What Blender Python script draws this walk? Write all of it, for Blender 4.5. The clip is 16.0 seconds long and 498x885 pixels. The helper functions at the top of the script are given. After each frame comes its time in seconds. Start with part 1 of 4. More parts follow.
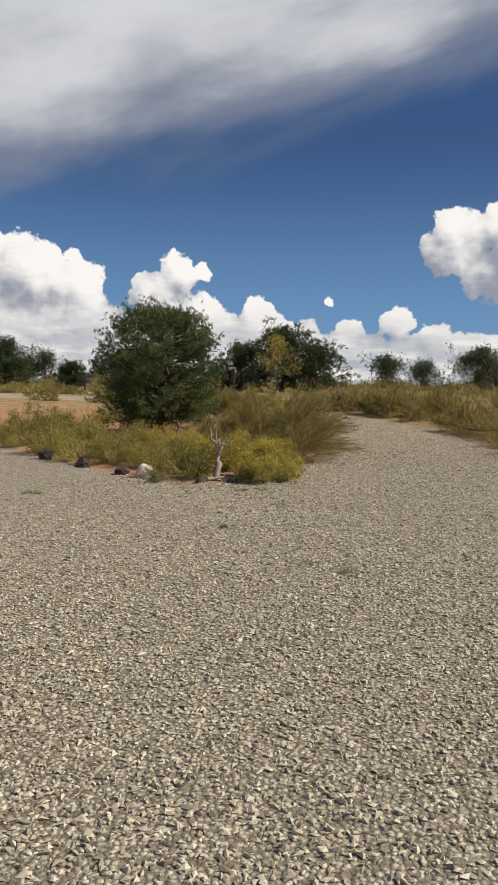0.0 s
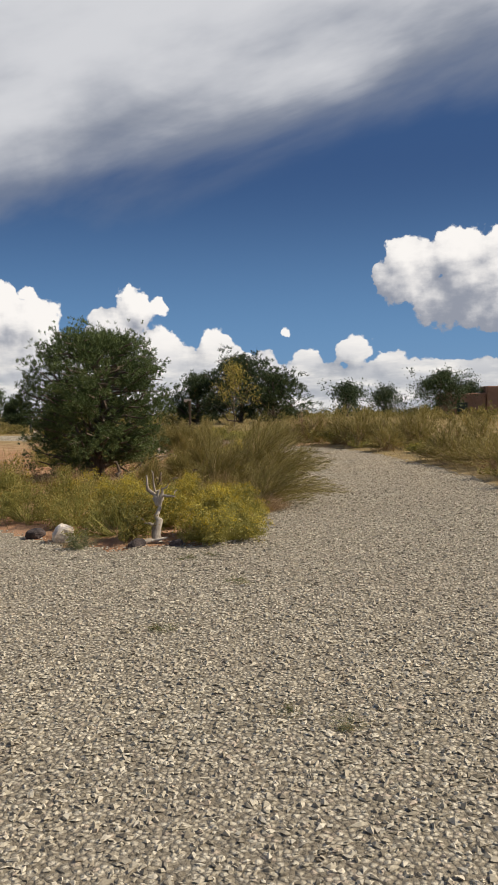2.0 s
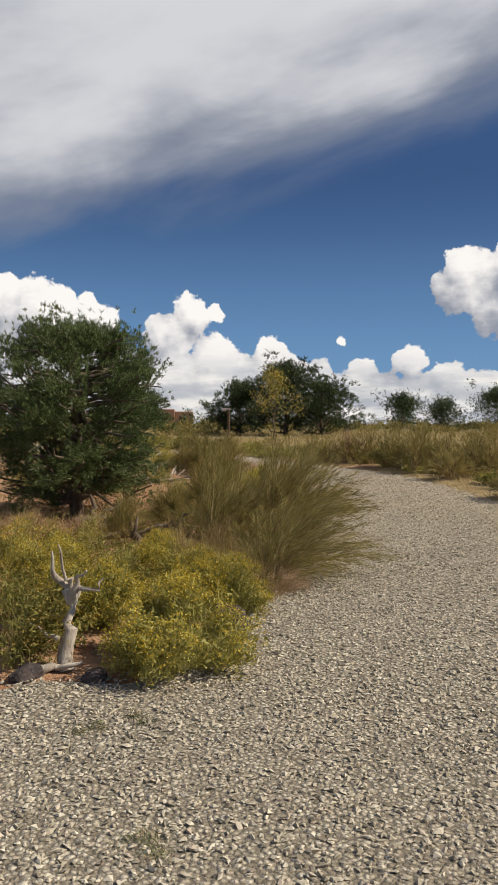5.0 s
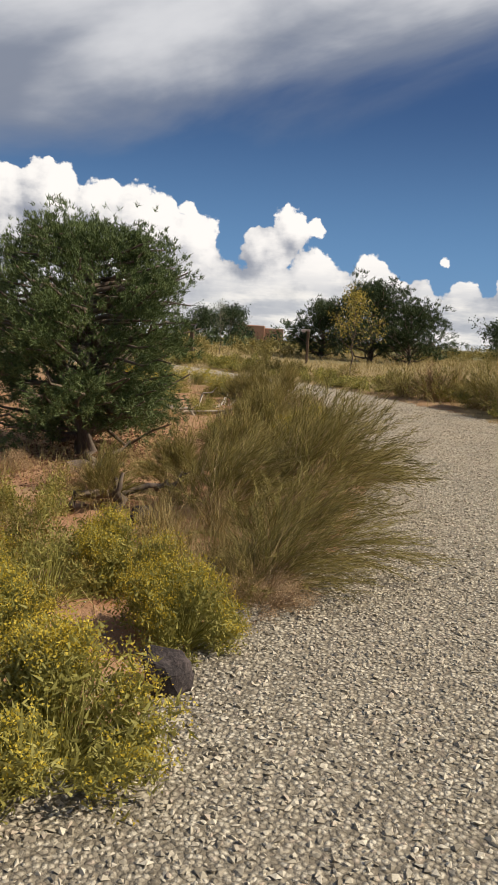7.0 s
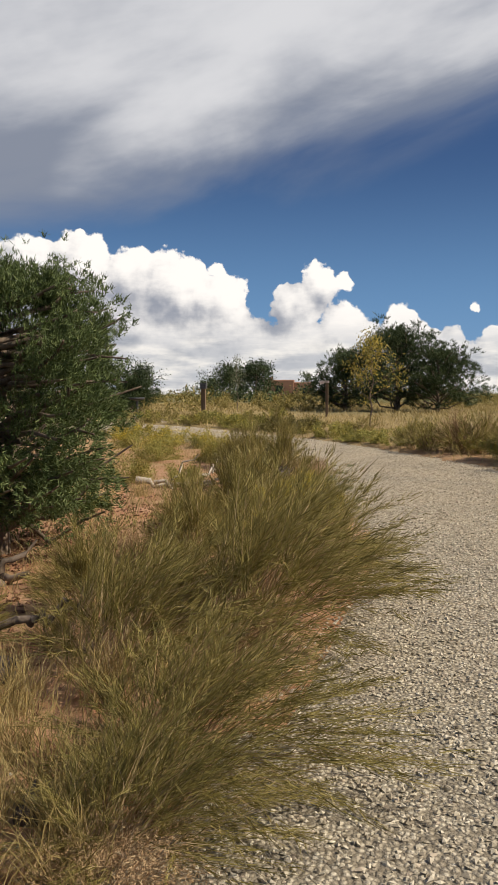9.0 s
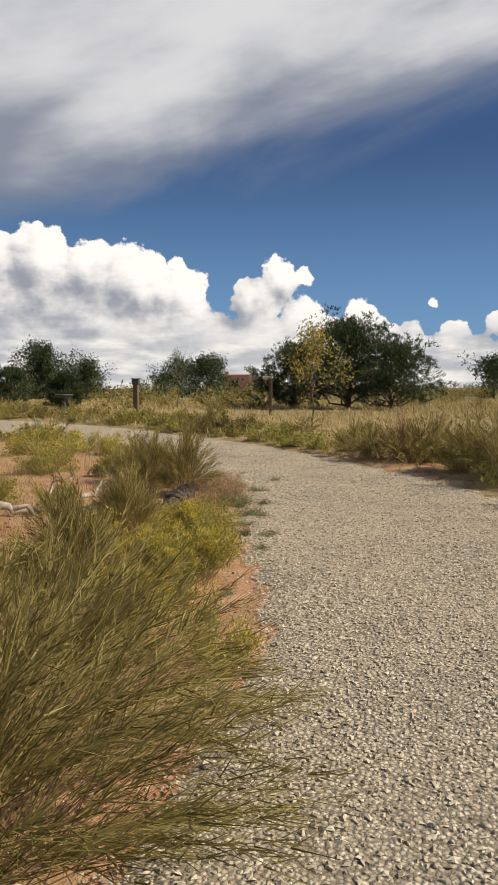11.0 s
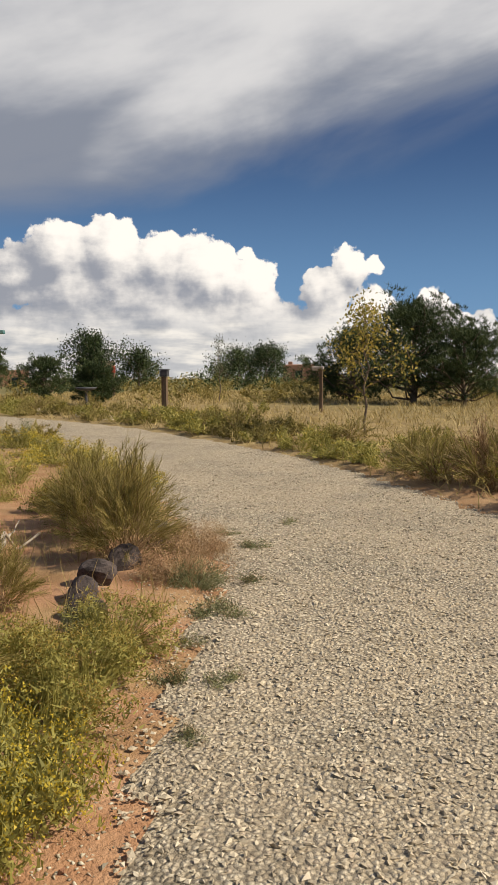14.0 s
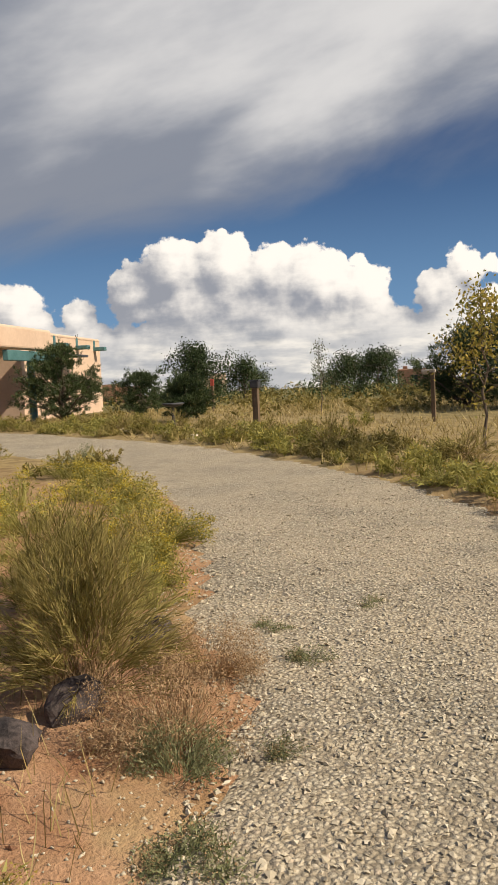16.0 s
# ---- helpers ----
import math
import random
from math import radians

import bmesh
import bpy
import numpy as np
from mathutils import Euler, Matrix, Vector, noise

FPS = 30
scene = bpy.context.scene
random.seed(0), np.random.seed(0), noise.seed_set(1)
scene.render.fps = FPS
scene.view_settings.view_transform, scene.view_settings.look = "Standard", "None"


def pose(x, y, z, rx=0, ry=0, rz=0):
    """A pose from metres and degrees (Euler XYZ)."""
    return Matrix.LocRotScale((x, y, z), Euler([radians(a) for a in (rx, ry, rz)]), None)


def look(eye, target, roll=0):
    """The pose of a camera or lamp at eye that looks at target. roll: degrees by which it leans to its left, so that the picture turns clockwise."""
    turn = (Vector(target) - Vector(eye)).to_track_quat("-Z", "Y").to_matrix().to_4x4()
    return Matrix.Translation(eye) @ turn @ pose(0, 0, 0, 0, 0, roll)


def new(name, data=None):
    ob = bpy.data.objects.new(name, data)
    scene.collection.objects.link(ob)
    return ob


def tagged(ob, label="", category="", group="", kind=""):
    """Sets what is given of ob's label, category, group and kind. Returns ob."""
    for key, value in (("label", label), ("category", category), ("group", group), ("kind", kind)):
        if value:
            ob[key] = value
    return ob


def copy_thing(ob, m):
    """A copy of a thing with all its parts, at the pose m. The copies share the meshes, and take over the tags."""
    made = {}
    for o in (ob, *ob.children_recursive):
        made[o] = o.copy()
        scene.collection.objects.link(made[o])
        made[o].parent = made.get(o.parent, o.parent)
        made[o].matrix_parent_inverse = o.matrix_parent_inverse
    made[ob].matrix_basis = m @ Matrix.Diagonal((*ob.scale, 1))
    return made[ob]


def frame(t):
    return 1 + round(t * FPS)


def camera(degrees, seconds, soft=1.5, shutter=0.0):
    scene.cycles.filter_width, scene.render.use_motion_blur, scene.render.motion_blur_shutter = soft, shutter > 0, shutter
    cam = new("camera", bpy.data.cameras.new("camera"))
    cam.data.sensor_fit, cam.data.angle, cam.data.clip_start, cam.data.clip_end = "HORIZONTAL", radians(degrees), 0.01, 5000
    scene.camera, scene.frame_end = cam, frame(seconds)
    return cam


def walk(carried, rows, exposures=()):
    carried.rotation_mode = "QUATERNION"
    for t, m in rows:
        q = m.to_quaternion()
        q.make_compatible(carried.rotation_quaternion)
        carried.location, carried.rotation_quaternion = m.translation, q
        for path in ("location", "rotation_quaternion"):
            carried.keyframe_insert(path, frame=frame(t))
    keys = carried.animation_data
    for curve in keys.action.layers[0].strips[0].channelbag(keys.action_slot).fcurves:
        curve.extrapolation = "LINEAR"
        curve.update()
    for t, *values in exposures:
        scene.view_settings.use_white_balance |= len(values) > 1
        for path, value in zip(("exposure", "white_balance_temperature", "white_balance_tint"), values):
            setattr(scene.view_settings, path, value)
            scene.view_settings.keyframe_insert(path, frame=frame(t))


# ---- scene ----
cam = camera(33.6, 16.0)
PATH = [
    (0, (0.408, 1.364, 1.56), (0.205, 3.346, 1.377), 0.8),
    (0.5, (0.332, 1.983, 1.532), (0.123, 3.962, 1.335), -0.2),
    (1, (0.306, 2.63, 1.517), (0.134, 4.617, 1.364), -0.4),
    (1.5, (0.262, 3.221, 1.501), (0.111, 5.212, 1.391), -1.1),
    (2, (0.305, 3.907, 1.501), (0.194, 5.902, 1.394), -1.2),
    (2.5, (0.37, 4.56, 1.525), (0.27, 6.554, 1.407), 0.6),
    (3, (0.411, 5.204, 1.553), (0.367, 7.201, 1.445), 0.2),
    (3.5, (0.469, 5.79, 1.572), (0.416, 7.788, 1.488), 0.0),
    (4, (0.447, 6.539, 1.555), (0.295, 8.532, 1.483), -0.2),
    (6.5, (0.799, 9.196, 1.732), (0.451, 11.152, 1.504), 1.9),
    (7, (0.86, 9.921, 1.742), (0.416, 11.849, 1.451), 3.0),
    (7.5, (0.881, 10.617, 1.728), (0.434, 12.551, 1.491), 0.9),
    (8, (0.951, 11.317, 1.722), (0.518, 13.259, 1.524), 0.3),
    (8.5, (0.995, 11.814, 1.714), (0.49, 13.741, 1.538), -0.4),
    (9, (1.078, 12.376, 1.714), (0.537, 14.295, 1.554), -0.3),
    (9.5, (1.162, 13.049, 1.71), (0.603, 14.963, 1.556), 0.3),
    (10, (1.205, 13.749, 1.697), (0.685, 15.674, 1.541), 0.2),
    (12.5, (1.176, 17.321, 1.794), (0.753, 19.265, 1.598), -0.5),
    (13, (1.11, 18.035, 1.754), (0.612, 19.963, 1.575), -0.3),
    (13.5, (1.032, 18.8, 1.733), (0.49, 20.717, 1.554), -0.5),
    (14, (0.912, 19.574, 1.708), (0.305, 21.469, 1.511), -0.3),
    (14.5, (0.792, 20.335, 1.692), (0.151, 22.22, 1.501), -1.4),
    (15, (0.694, 21.046, 1.693), (-0.003, 22.912, 1.508), -0.9),
    (15.5, (0.56, 21.733, 1.681), (-0.212, 23.57, 1.504), -1.8),
    (16, (0.456, 22.404, 1.664), (-0.415, 24.197, 1.496), -2.8),
]
EXPOSURES = [(0, 0.0, 6550, 10), (4, 0.0, 6550, 10), (7, 0.08, 6600, 10), (12.5, 0.12, 6850, 10), (16, 0.1, 7000, 10)]
walk(cam, [(t, look(eye, target, roll)) for t, eye, target, roll in PATH], EXPOSURES)

# ---------------------------------------------------------------- world, sun
SUN_AZ, SUN_EL = 86.0, 42.0          # degrees from +y towards +x, and above the horizon
world = bpy.data.worlds.new("sky")
scene.world = world
world.use_nodes = True


class Nodes:
    """Short hands for building a node tree."""

    def __init__(self, tree):
        self.t = tree

    def add(self, kind, **props):
        n = self.t.nodes.new(kind)
        for k, v in props.items():
            setattr(n, k, v)
        return n

    def put(self, sock, v):
        if isinstance(v, bpy.types.NodeSocket):
            self.t.links.new(v, sock)
        elif v is not None:
            sock.default_value = v

    def math(self, op, a, b=None, c=None, clamp=False):
        n = self.add("ShaderNodeMath", operation=op, use_clamp=clamp)
        for i, v in enumerate((a, b, c)):
            self.put(n.inputs[i], v)
        return n.outputs[0]

    def vec(self, op, a, b=None, out=0):
        n = self.add("ShaderNodeVectorMath", operation=op)
        self.put(n.inputs[0], a)
        self.put(n.inputs[1], b)
        return n.outputs[out]

    def ramp(self, v, lo, hi, a=0.0, b=1.0, smooth=True):
        n = self.add("ShaderNodeMapRange", interpolation_type="SMOOTHSTEP" if smooth else "LINEAR")
        for i, x in enumerate((v, lo, hi, a, b)):
            self.put(n.inputs[i], x)
        return n.outputs[0]

    def noise(self, v, scale, detail=4.0, rough=0.55, distort=0.0):
        n = self.add("ShaderNodeTexNoise")
        self.put(n.inputs["Vector"], v)
        n.inputs["Scale"].default_value = scale
        n.inputs["Detail"].default_value = detail
        n.inputs["Roughness"].default_value = rough
        n.inputs["Distortion"].default_value = distort
        return n.outputs["Fac"]

    def mix(self, f, a, b):
        n = self.add("ShaderNodeMix", data_type="RGBA")
        self.put(n.inputs[0], f)
        for s, v in ((n.inputs[6], a), (n.inputs[7], b)):
            self.put(s, (*v, 1.0) if isinstance(v, tuple) else v)
        return n.outputs[2]


# cumulus heads as (azimuth, elevation, radius) in degrees
HEADS = [(8.1, 8.3, 2.7), (11.5, 9.1, 2.6), (14.0, 8.6, 2.8), (6.3, 8.2, 1.1), (10.0, 6.3, 2.2), (14.4, 6.1, 2.6), (19.0, 8.0, 4.0),
         (-10.8, 6.3, 1.6), (-12.4, 4.6, 2.2), (-9.3, 3.4, 2.0), (-5.3, 3.4, 1.7), (-1.9, 2.5, 1.2), (1.2, 2.4, 1.3), (4.3, 3.0, 1.5),
         (7.0, 2.0, 1.3), (-0.5, 4.5, 0.55)]
BANK = [(-30.4, 7.1, 2.6), (-33.2, 5.7, 2.4), (-26.9, 7.4, 2.6), (-23.8, 6.6, 2.5), (-20.8, 6.0, 3.0), (-17.5, 5.0, 2.4), (-29.0, 4.1, 3.6),
        (-23.2, 3.4, 3.6), (-41.1, 4.3, 2.8), (-37.0, 4.2, 1.6), (-17.9, 7.3, 0.8), (-9.2, 6.5, 0.9), (-26.3, 5.4, 3.0), (12.3, 7.2, 3.2)]


def cumulus_group():
    """Height of the cumulus bank over a direction given as (azimuth, elevation) in degrees."""
    g = bpy.data.node_groups.new("cumulus", "ShaderNodeTree")
    g.interface.new_socket("Place", in_out="INPUT", socket_type="NodeSocketVector")
    g.interface.new_socket("Field", in_out="OUTPUT", socket_type="NodeSocketFloat")
    n = Nodes(g)
    src, dst = n.add("NodeGroupInput"), n.add("NodeGroupOutput")
    p = src.outputs[0]
    total = None
    for az, el, r in HEADS + BANK:
        d = n.vec("DISTANCE", p, (az, el, 0.0), out=1)
        f = n.math("MULTIPLY_ADD", d, -1.0 / r, 1.0)
        f = n.math("MULTIPLY", f, min(1.0, 0.35 + r * 0.22))
        total = f if total is None else n.math("SMOOTH_MAX", total, f, 0.12)
    xyz = n.add("ShaderNodeSeparateXYZ")
    n.put(xyz.inputs[0], p)
    low = n.math("MULTIPLY_ADD", xyz.outputs[1], -0.40, n.ramp(xyz.outputs[0], 6.0, -16.0, 1.15, 1.75))
    low = n.math("MULTIPLY_ADD", n.math("SUBTRACT", n.noise(p, 0.2, 3.0), 0.5), 1.5, low)
    total = n.math("SMOOTH_MAX", total, low, 0.15)
    puff = n.add("ShaderNodeTexVoronoi", feature="SMOOTH_F1")
    puff.inputs["Scale"].default_value = 0.75
    puff.inputs["Detail"].default_value = 3.0
    puff.inputs["Roughness"].default_value = 0.5
    n.put(puff.inputs["Vector"], p)
    total = n.math("MULTIPLY_ADD", n.math("SUBTRACT", 0.5, puff.outputs["Distance"]), 0.34, total)
    total = n.math("MULTIPLY_ADD", n.math("SUBTRACT", n.noise(p, 0.55, 8.0, 0.6), 0.5), 0.75, total)
    n.put(dst.inputs[0], total)
    return g


def build_world():
    t = world.node_tree
    t.nodes.clear()
    n = Nodes(t)
    out, bg = n.add("ShaderNodeOutputWorld"), n.add("ShaderNodeBackground")
    t.links.new(bg.outputs[0], out.inputs[0])
    bg.inputs["Strength"].default_value = 0.1
    sky = n.add("ShaderNodeTexSky", sky_type="NISHITA")
    sky.sun_disc = False
    sky.sun_elevation, sky.sun_rotation = radians(SUN_EL), radians(SUN_AZ)
    sky.altitude, sky.dust_density, sky.ozone_density = 1800.0, 0.4, 1.6
    co = n.add("ShaderNodeTexCoord").outputs["Generated"]
    xyz = n.add("ShaderNodeSeparateXYZ")
    n.put(xyz.inputs[0], n.vec("NORMALIZE", co))
    az = n.math("MULTIPLY", n.math("ARCTAN2", xyz.outputs[0], xyz.outputs[1]), 57.2958)
    el = n.math("MULTIPLY", n.math("ARCSINE", xyz.outputs[2]), 57.2958)
    place = n.add("ShaderNodeCombineXYZ")
    n.put(place.inputs[0], az)
    n.put(place.inputs[1], el)
    p = place.outputs[0]
    # deep blue between the cloud layers
    blue = n.mix(n.ramp(el, 1.0, 16.0), (1.15, 2.6, 4.9), (0.30, 0.78, 2.05))
    base = n.mix(0.9, sky.outputs[0], blue)
    # high sheet with a slanting lower edge
    edge = n.math("MULTIPLY_ADD", az, 0.2, 17.0)
    skew = n.add("ShaderNodeVectorRotate", rotation_type="Z_AXIS")
    n.put(skew.inputs["Vector"], p)
    skew.inputs["Angle"].default_value = radians(-14.0)
    stretched = n.vec("MULTIPLY", skew.outputs[0], (0.05, 0.14, 1.0))
    wisp = n.noise(stretched, 1.0, 6.0, 0.52, 0.4)
    over = n.math("SUBTRACT", el, edge)
    over = n.math("MULTIPLY_ADD", n.math("SUBTRACT", wisp, 0.5), 11.0, over)
    sheet = n.math("MULTIPLY", n.ramp(over, -2.6, 3.4, 0.0, 0.97), n.ramp(el, 58.0, 34.0))
    tone = n.math("MULTIPLY_ADD", n.noise(n.vec("ADD", stretched, (3.1, 5.7, 0.0)), 1.5, 5.0, 0.5), 0.75, n.math("SUBTRACT", n.ramp(over, -2.0, 9.0, 0.0, 0.55), n.ramp(az, -20.0, -42.0, 0.0, 0.36)))
    grey = n.mix(n.ramp(tone, 0.45, 0.95), (2.3, 2.6, 3.3), (6.6, 6.7, 7.0))
    base = n.mix(sheet, base, grey)
    # cumulus
    g = cumulus_group()
    a, b = n.add("ShaderNodeGroup", node_tree=g), n.add("ShaderNodeGroup", node_tree=g)
    n.put(a.inputs[0], p)
    n.put(b.inputs[0], n.vec("ADD", p, (0.5, 1.0, 0.0)))
    f = a.outputs[0]
    cover = n.ramp(f, 0.0, 0.09)
    c = n.add("ShaderNodeGroup", node_tree=g)
    n.put(c.inputs[0], n.vec("ADD", p, (1.7, 1.5, 0.0)))
    lit = n.math("SUBTRACT", f, b.outputs[0])
    broad = n.math("SUBTRACT", f, c.outputs[0])
    shade = n.math("MULTIPLY_ADD", lit, 0.45, n.math("MULTIPLY", broad, 0.55))
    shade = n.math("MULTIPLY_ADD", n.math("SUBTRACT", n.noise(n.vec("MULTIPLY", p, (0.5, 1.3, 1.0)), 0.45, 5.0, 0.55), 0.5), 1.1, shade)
    shade = n.math("SUBTRACT", shade, n.ramp(f, 0.25, 1.0, 0.0, 0.2))
    shade = n.math("SUBTRACT", shade, n.ramp(az, -24.0, -35.0, 0.0, 0.16))
    col = n.mix(n.ramp(shade, -0.44, 0.50), (2.9, 3.15, 3.8), (9.6, 9.3, 9.0))
    base = n.mix(cover, base, col)
    band = n.noise(n.vec("MULTIPLY", p, (0.22, 0.9, 1.0)), 1.0, 4.0, 0.55)
    band = n.mix(n.ramp(band, 0.40, 0.70), (3.0, 3.4, 4.1), (8.2, 8.0, 7.6))
    base = n.mix(n.ramp(el, 5.0, 0.5, 0.0, 0.72), base, n.mix(cover, base, band))
    n.put(bg.inputs["Color"], base)


build_world()
sun = new("sun", bpy.data.lights.new("sun", "SUN"))
sun.data.energy, sun.data.angle, sun.data.color = 5.0, radians(0.55), (1.0, 0.90, 0.74)
sa, se = radians(SUN_AZ), radians(SUN_EL)
to_sun = Vector((math.sin(sa) * math.cos(se), math.cos(sa) * math.cos(se), math.sin(se)))
sun.matrix_world = look((0, 0, 60), Vector((0, 0, 60)) - to_sun)


# ---------------------------------------------------------------- materials
def material(name, rough=0.8, spec=0.3):
    m = bpy.data.materials.new(name)
    m.use_nodes = True
    n = Nodes(m.node_tree)
    b = m.node_tree.nodes["Principled BSDF"]
    b.inputs["Roughness"].default_value = rough
    b.inputs["Specular IOR Level"].default_value = spec
    return m, n, b


def world_place(n):
    return n.add("ShaderNodeNewGeometry").outputs["Position"]


def bump(n, b, h, strength, distance):
    k = n.add("ShaderNodeBump")
    k.inputs["Strength"].default_value, k.inputs["Distance"].default_value = strength, distance
    n.put(k.inputs["Height"], h)
    n.put(b.inputs["Normal"], k.outputs[0])


def leafy(name, dark, mid, light, rough=0.6, through_light=0.25, patch=3.0):
    """Foliage whose colour varies from blade to blade and from plant to plant."""
    m, n, b = material(name, rough, 0.25)
    geo = n.add("ShaderNodeNewGeometry")
    rnd = geo.outputs["Random Per Island"]
    big = n.noise(geo.outputs["Position"], patch, 2.0)
    who = n.add("ShaderNodeObjectInfo").outputs["Random"]
    v = n.math("MULTIPLY_ADD", who, 0.25, n.math("MULTIPLY_ADD", big, 0.7, n.math("MULTIPLY_ADD", rnd, 0.6, -0.3)))
    col = n.mix(n.ramp(v, 0.15, 0.5), dark, mid)
    col = n.mix(n.ramp(v, 0.5, 0.95), col, light)
    n.put(b.inputs["Base Color"], col)
    tr = n.add("ShaderNodeBsdfTranslucent")
    n.put(tr.inputs["Color"], col)
    ms = n.add("ShaderNodeMixShader")
    ms.inputs[0].default_value = through_light
    m.node_tree.links.new(b.outputs[0], ms.inputs[1])
    m.node_tree.links.new(tr.outputs[0], ms.inputs[2])
    m.node_tree.links.new(ms.outputs[0], m.node_tree.nodes["Material Output"].inputs[0])
    return m


def gravel_material(name, per_stone):
    m, n, b = material(name, 0.85, 0.25)
    p = world_place(n)
    if per_stone:
        rnd = n.add("ShaderNodeNewGeometry").outputs["Random Per Island"]
    else:
        vor = n.add("ShaderNodeTexVoronoi", feature="F1")
        vor.inputs["Scale"].default_value = 40.0
        warp = n.add("ShaderNodeTexNoise")
        warp.inputs["Scale"].default_value = 22.0
        n.put(warp.inputs["Vector"], p)
        n.put(vor.inputs["Vector"], n.vec("ADD", p, n.vec("MULTIPLY", warp.outputs["Color"], (0.02, 0.02, 0.02))))
        sep = n.add("ShaderNodeSeparateColor")
        n.put(sep.inputs[0], vor.outputs["Color"])
        rnd = sep.outputs[0]
    grain = n.noise(p, 140.0, 3.0)
    wide = n.noise(p, 0.55, 4.0, 0.6)
    col = n.mix(n.ramp(rnd, 0.0, 0.4), (0.215, 0.185, 0.135), (0.47, 0.415, 0.315))
    col = n.mix(n.ramp(rnd, 0.4, 0.95), col, (0.70, 0.635, 0.505))
    col = n.mix(n.ramp(rnd, 0.93, 0.96, 0.0, 0.5), col, (0.36, 0.24, 0.17))
    col = n.mix(n.ramp(grain, 0.35, 0.75, 0.0, 0.35), col, (0.22, 0.195, 0.16))
    col = n.mix(n.ramp(wide, 0.42, 0.75, 0.0, 0.45), col, (0.42, 0.36, 0.275))
    # sandy fines worn into the farther stretch of the drive
    xyz = n.add("ShaderNodeSeparateXYZ")
    n.put(xyz.inputs[0], p)
    sand = n.math("MULTIPLY", n.ramp(xyz.outputs[1], 13.0, 25.0), n.ramp(n.noise(p, 0.9, 5.0, 0.65), 0.3, 0.62, 0.1, 0.5))
    sandy = n.mix(n.ramp(grain, 0.3, 0.7), (0.50, 0.40, 0.27), (0.72, 0.60, 0.44))
    col = n.mix(sand, col, sandy) if not per_stone else n.mix(n.math("MULTIPLY", sand, 0.6), col, sandy)
    if not per_stone:
        gap = n.math("MULTIPLY", n.ramp(vor.outputs["Distance"], 0.3, 0.62, 0.0, 0.7), n.math("MULTIPLY_ADD", sand, -0.8, 1.0))
        col = n.mix(gap, col, (0.15, 0.125, 0.09))
        h = n.math("MULTIPLY_ADD", vor.outputs["Distance"], -0.8, n.math("MULTIPLY", grain, 0.35))
        h = n.math("MULTIPLY_ADD", rnd, 0.9, h)
        bump(n, b, h, 1.0, 0.022)
    else:
        bump(n, b, grain, 0.5, 0.004)
    n.put(b.inputs["Base Color"], col)
    return m


def soil_material():
    m, n, b = material("soil", 0.95, 0.1)
    p = world_place(n)
    big, mid, fine = n.noise(p, 0.22, 4.0), n.noise(p, 2.2, 5.0, 0.6), n.noise(p, 45.0, 4.0, 0.65)
    red = n.mix(n.ramp(mid, 0.3, 0.7), (0.36, 0.185, 0.10), (0.50, 0.305, 0.185))
    straw = n.mix(n.ramp(mid, 0.3, 0.7), (0.24, 0.17, 0.085), (0.42, 0.32, 0.16))
    xyz = n.add("ShaderNodeSeparateXYZ")
    n.put(xyz.inputs[0], p)
    far = n.math("MAXIMUM", n.ramp(n.math("MULTIPLY_ADD", big, 8.0, xyz.outputs[1]), 30.0, 40.0), n.ramp(xyz.outputs[0], 0.7, 1.6))
    far = n.math("MAXIMUM", far, n.ramp(n.noise(p, 0.9, 4.0, 0.6), 0.48, 0.62, 0.0, 0.55))
    col = n.mix(far, red, straw)
    olive = n.mix(n.ramp(mid, 0.3, 0.7), (0.10, 0.105, 0.045), (0.26, 0.22, 0.10))
    away = n.ramp(n.math("MULTIPLY_ADD", n.noise(p, 0.035, 3.0), 90.0, xyz.outputs[1]), 75.0, 125.0)
    col = n.mix(away, col, olive)
    col = n.mix(n.ramp(fine, 0.5, 0.75, 0.0, 0.4), col, (0.17, 0.11, 0.075))
    n.put(b.inputs["Base Color"], col)
    bump(n, b, n.math("MULTIPLY_ADD", mid, 1.5, fine), 0.8, 0.03)
    return m


def plain(name, a, c, rough=0.8, scale=6.0, relief=0.01, spec=0.3, stretch=(1, 1, 1)):
    """A surface mottled between two colours at two scales."""
    m, n, b = material(name, rough, spec)
    co = n.vec("MULTIPLY", n.add("ShaderNodeTexCoord").outputs["Object"], tuple(float(s) for s in stretch))
    w, f = n.noise(co, scale, 4.0, 0.6), n.noise(co, scale * 9.0, 4.0, 0.6)
    v = n.math("MULTIPLY_ADD", f, 0.45, n.math("MULTIPLY", w, 0.7))
    n.put(b.inputs["Base Color"], n.mix(n.ramp(v, 0.4, 0.75), a, c))
    bump(n, b, v, 0.7, relief)
    return m


M_GRAVEL, M_STONE, M_SOIL = gravel_material("gravel_bed", False), gravel_material("gravel_stone", True), soil_material()
M_CHAM = leafy("chamisa_green", (0.18, 0.175, 0.045), (0.34, 0.31, 0.085), (0.48, 0.44, 0.15), through_light=0.35)
M_YELLOW = leafy("chamisa_flower", (0.40, 0.30, 0.035), (0.60, 0.45, 0.05), (0.74, 0.60, 0.12), through_light=0.4)
M_OCHRE = leafy("faded_flower", (0.20, 0.135, 0.03), (0.36, 0.265, 0.06), (0.48, 0.38, 0.11), through_light=0.35)
M_BROOM = leafy("broom_green", (0.14, 0.12, 0.035), (0.29, 0.24, 0.075), (0.45, 0.36, 0.145), through_light=0.3)
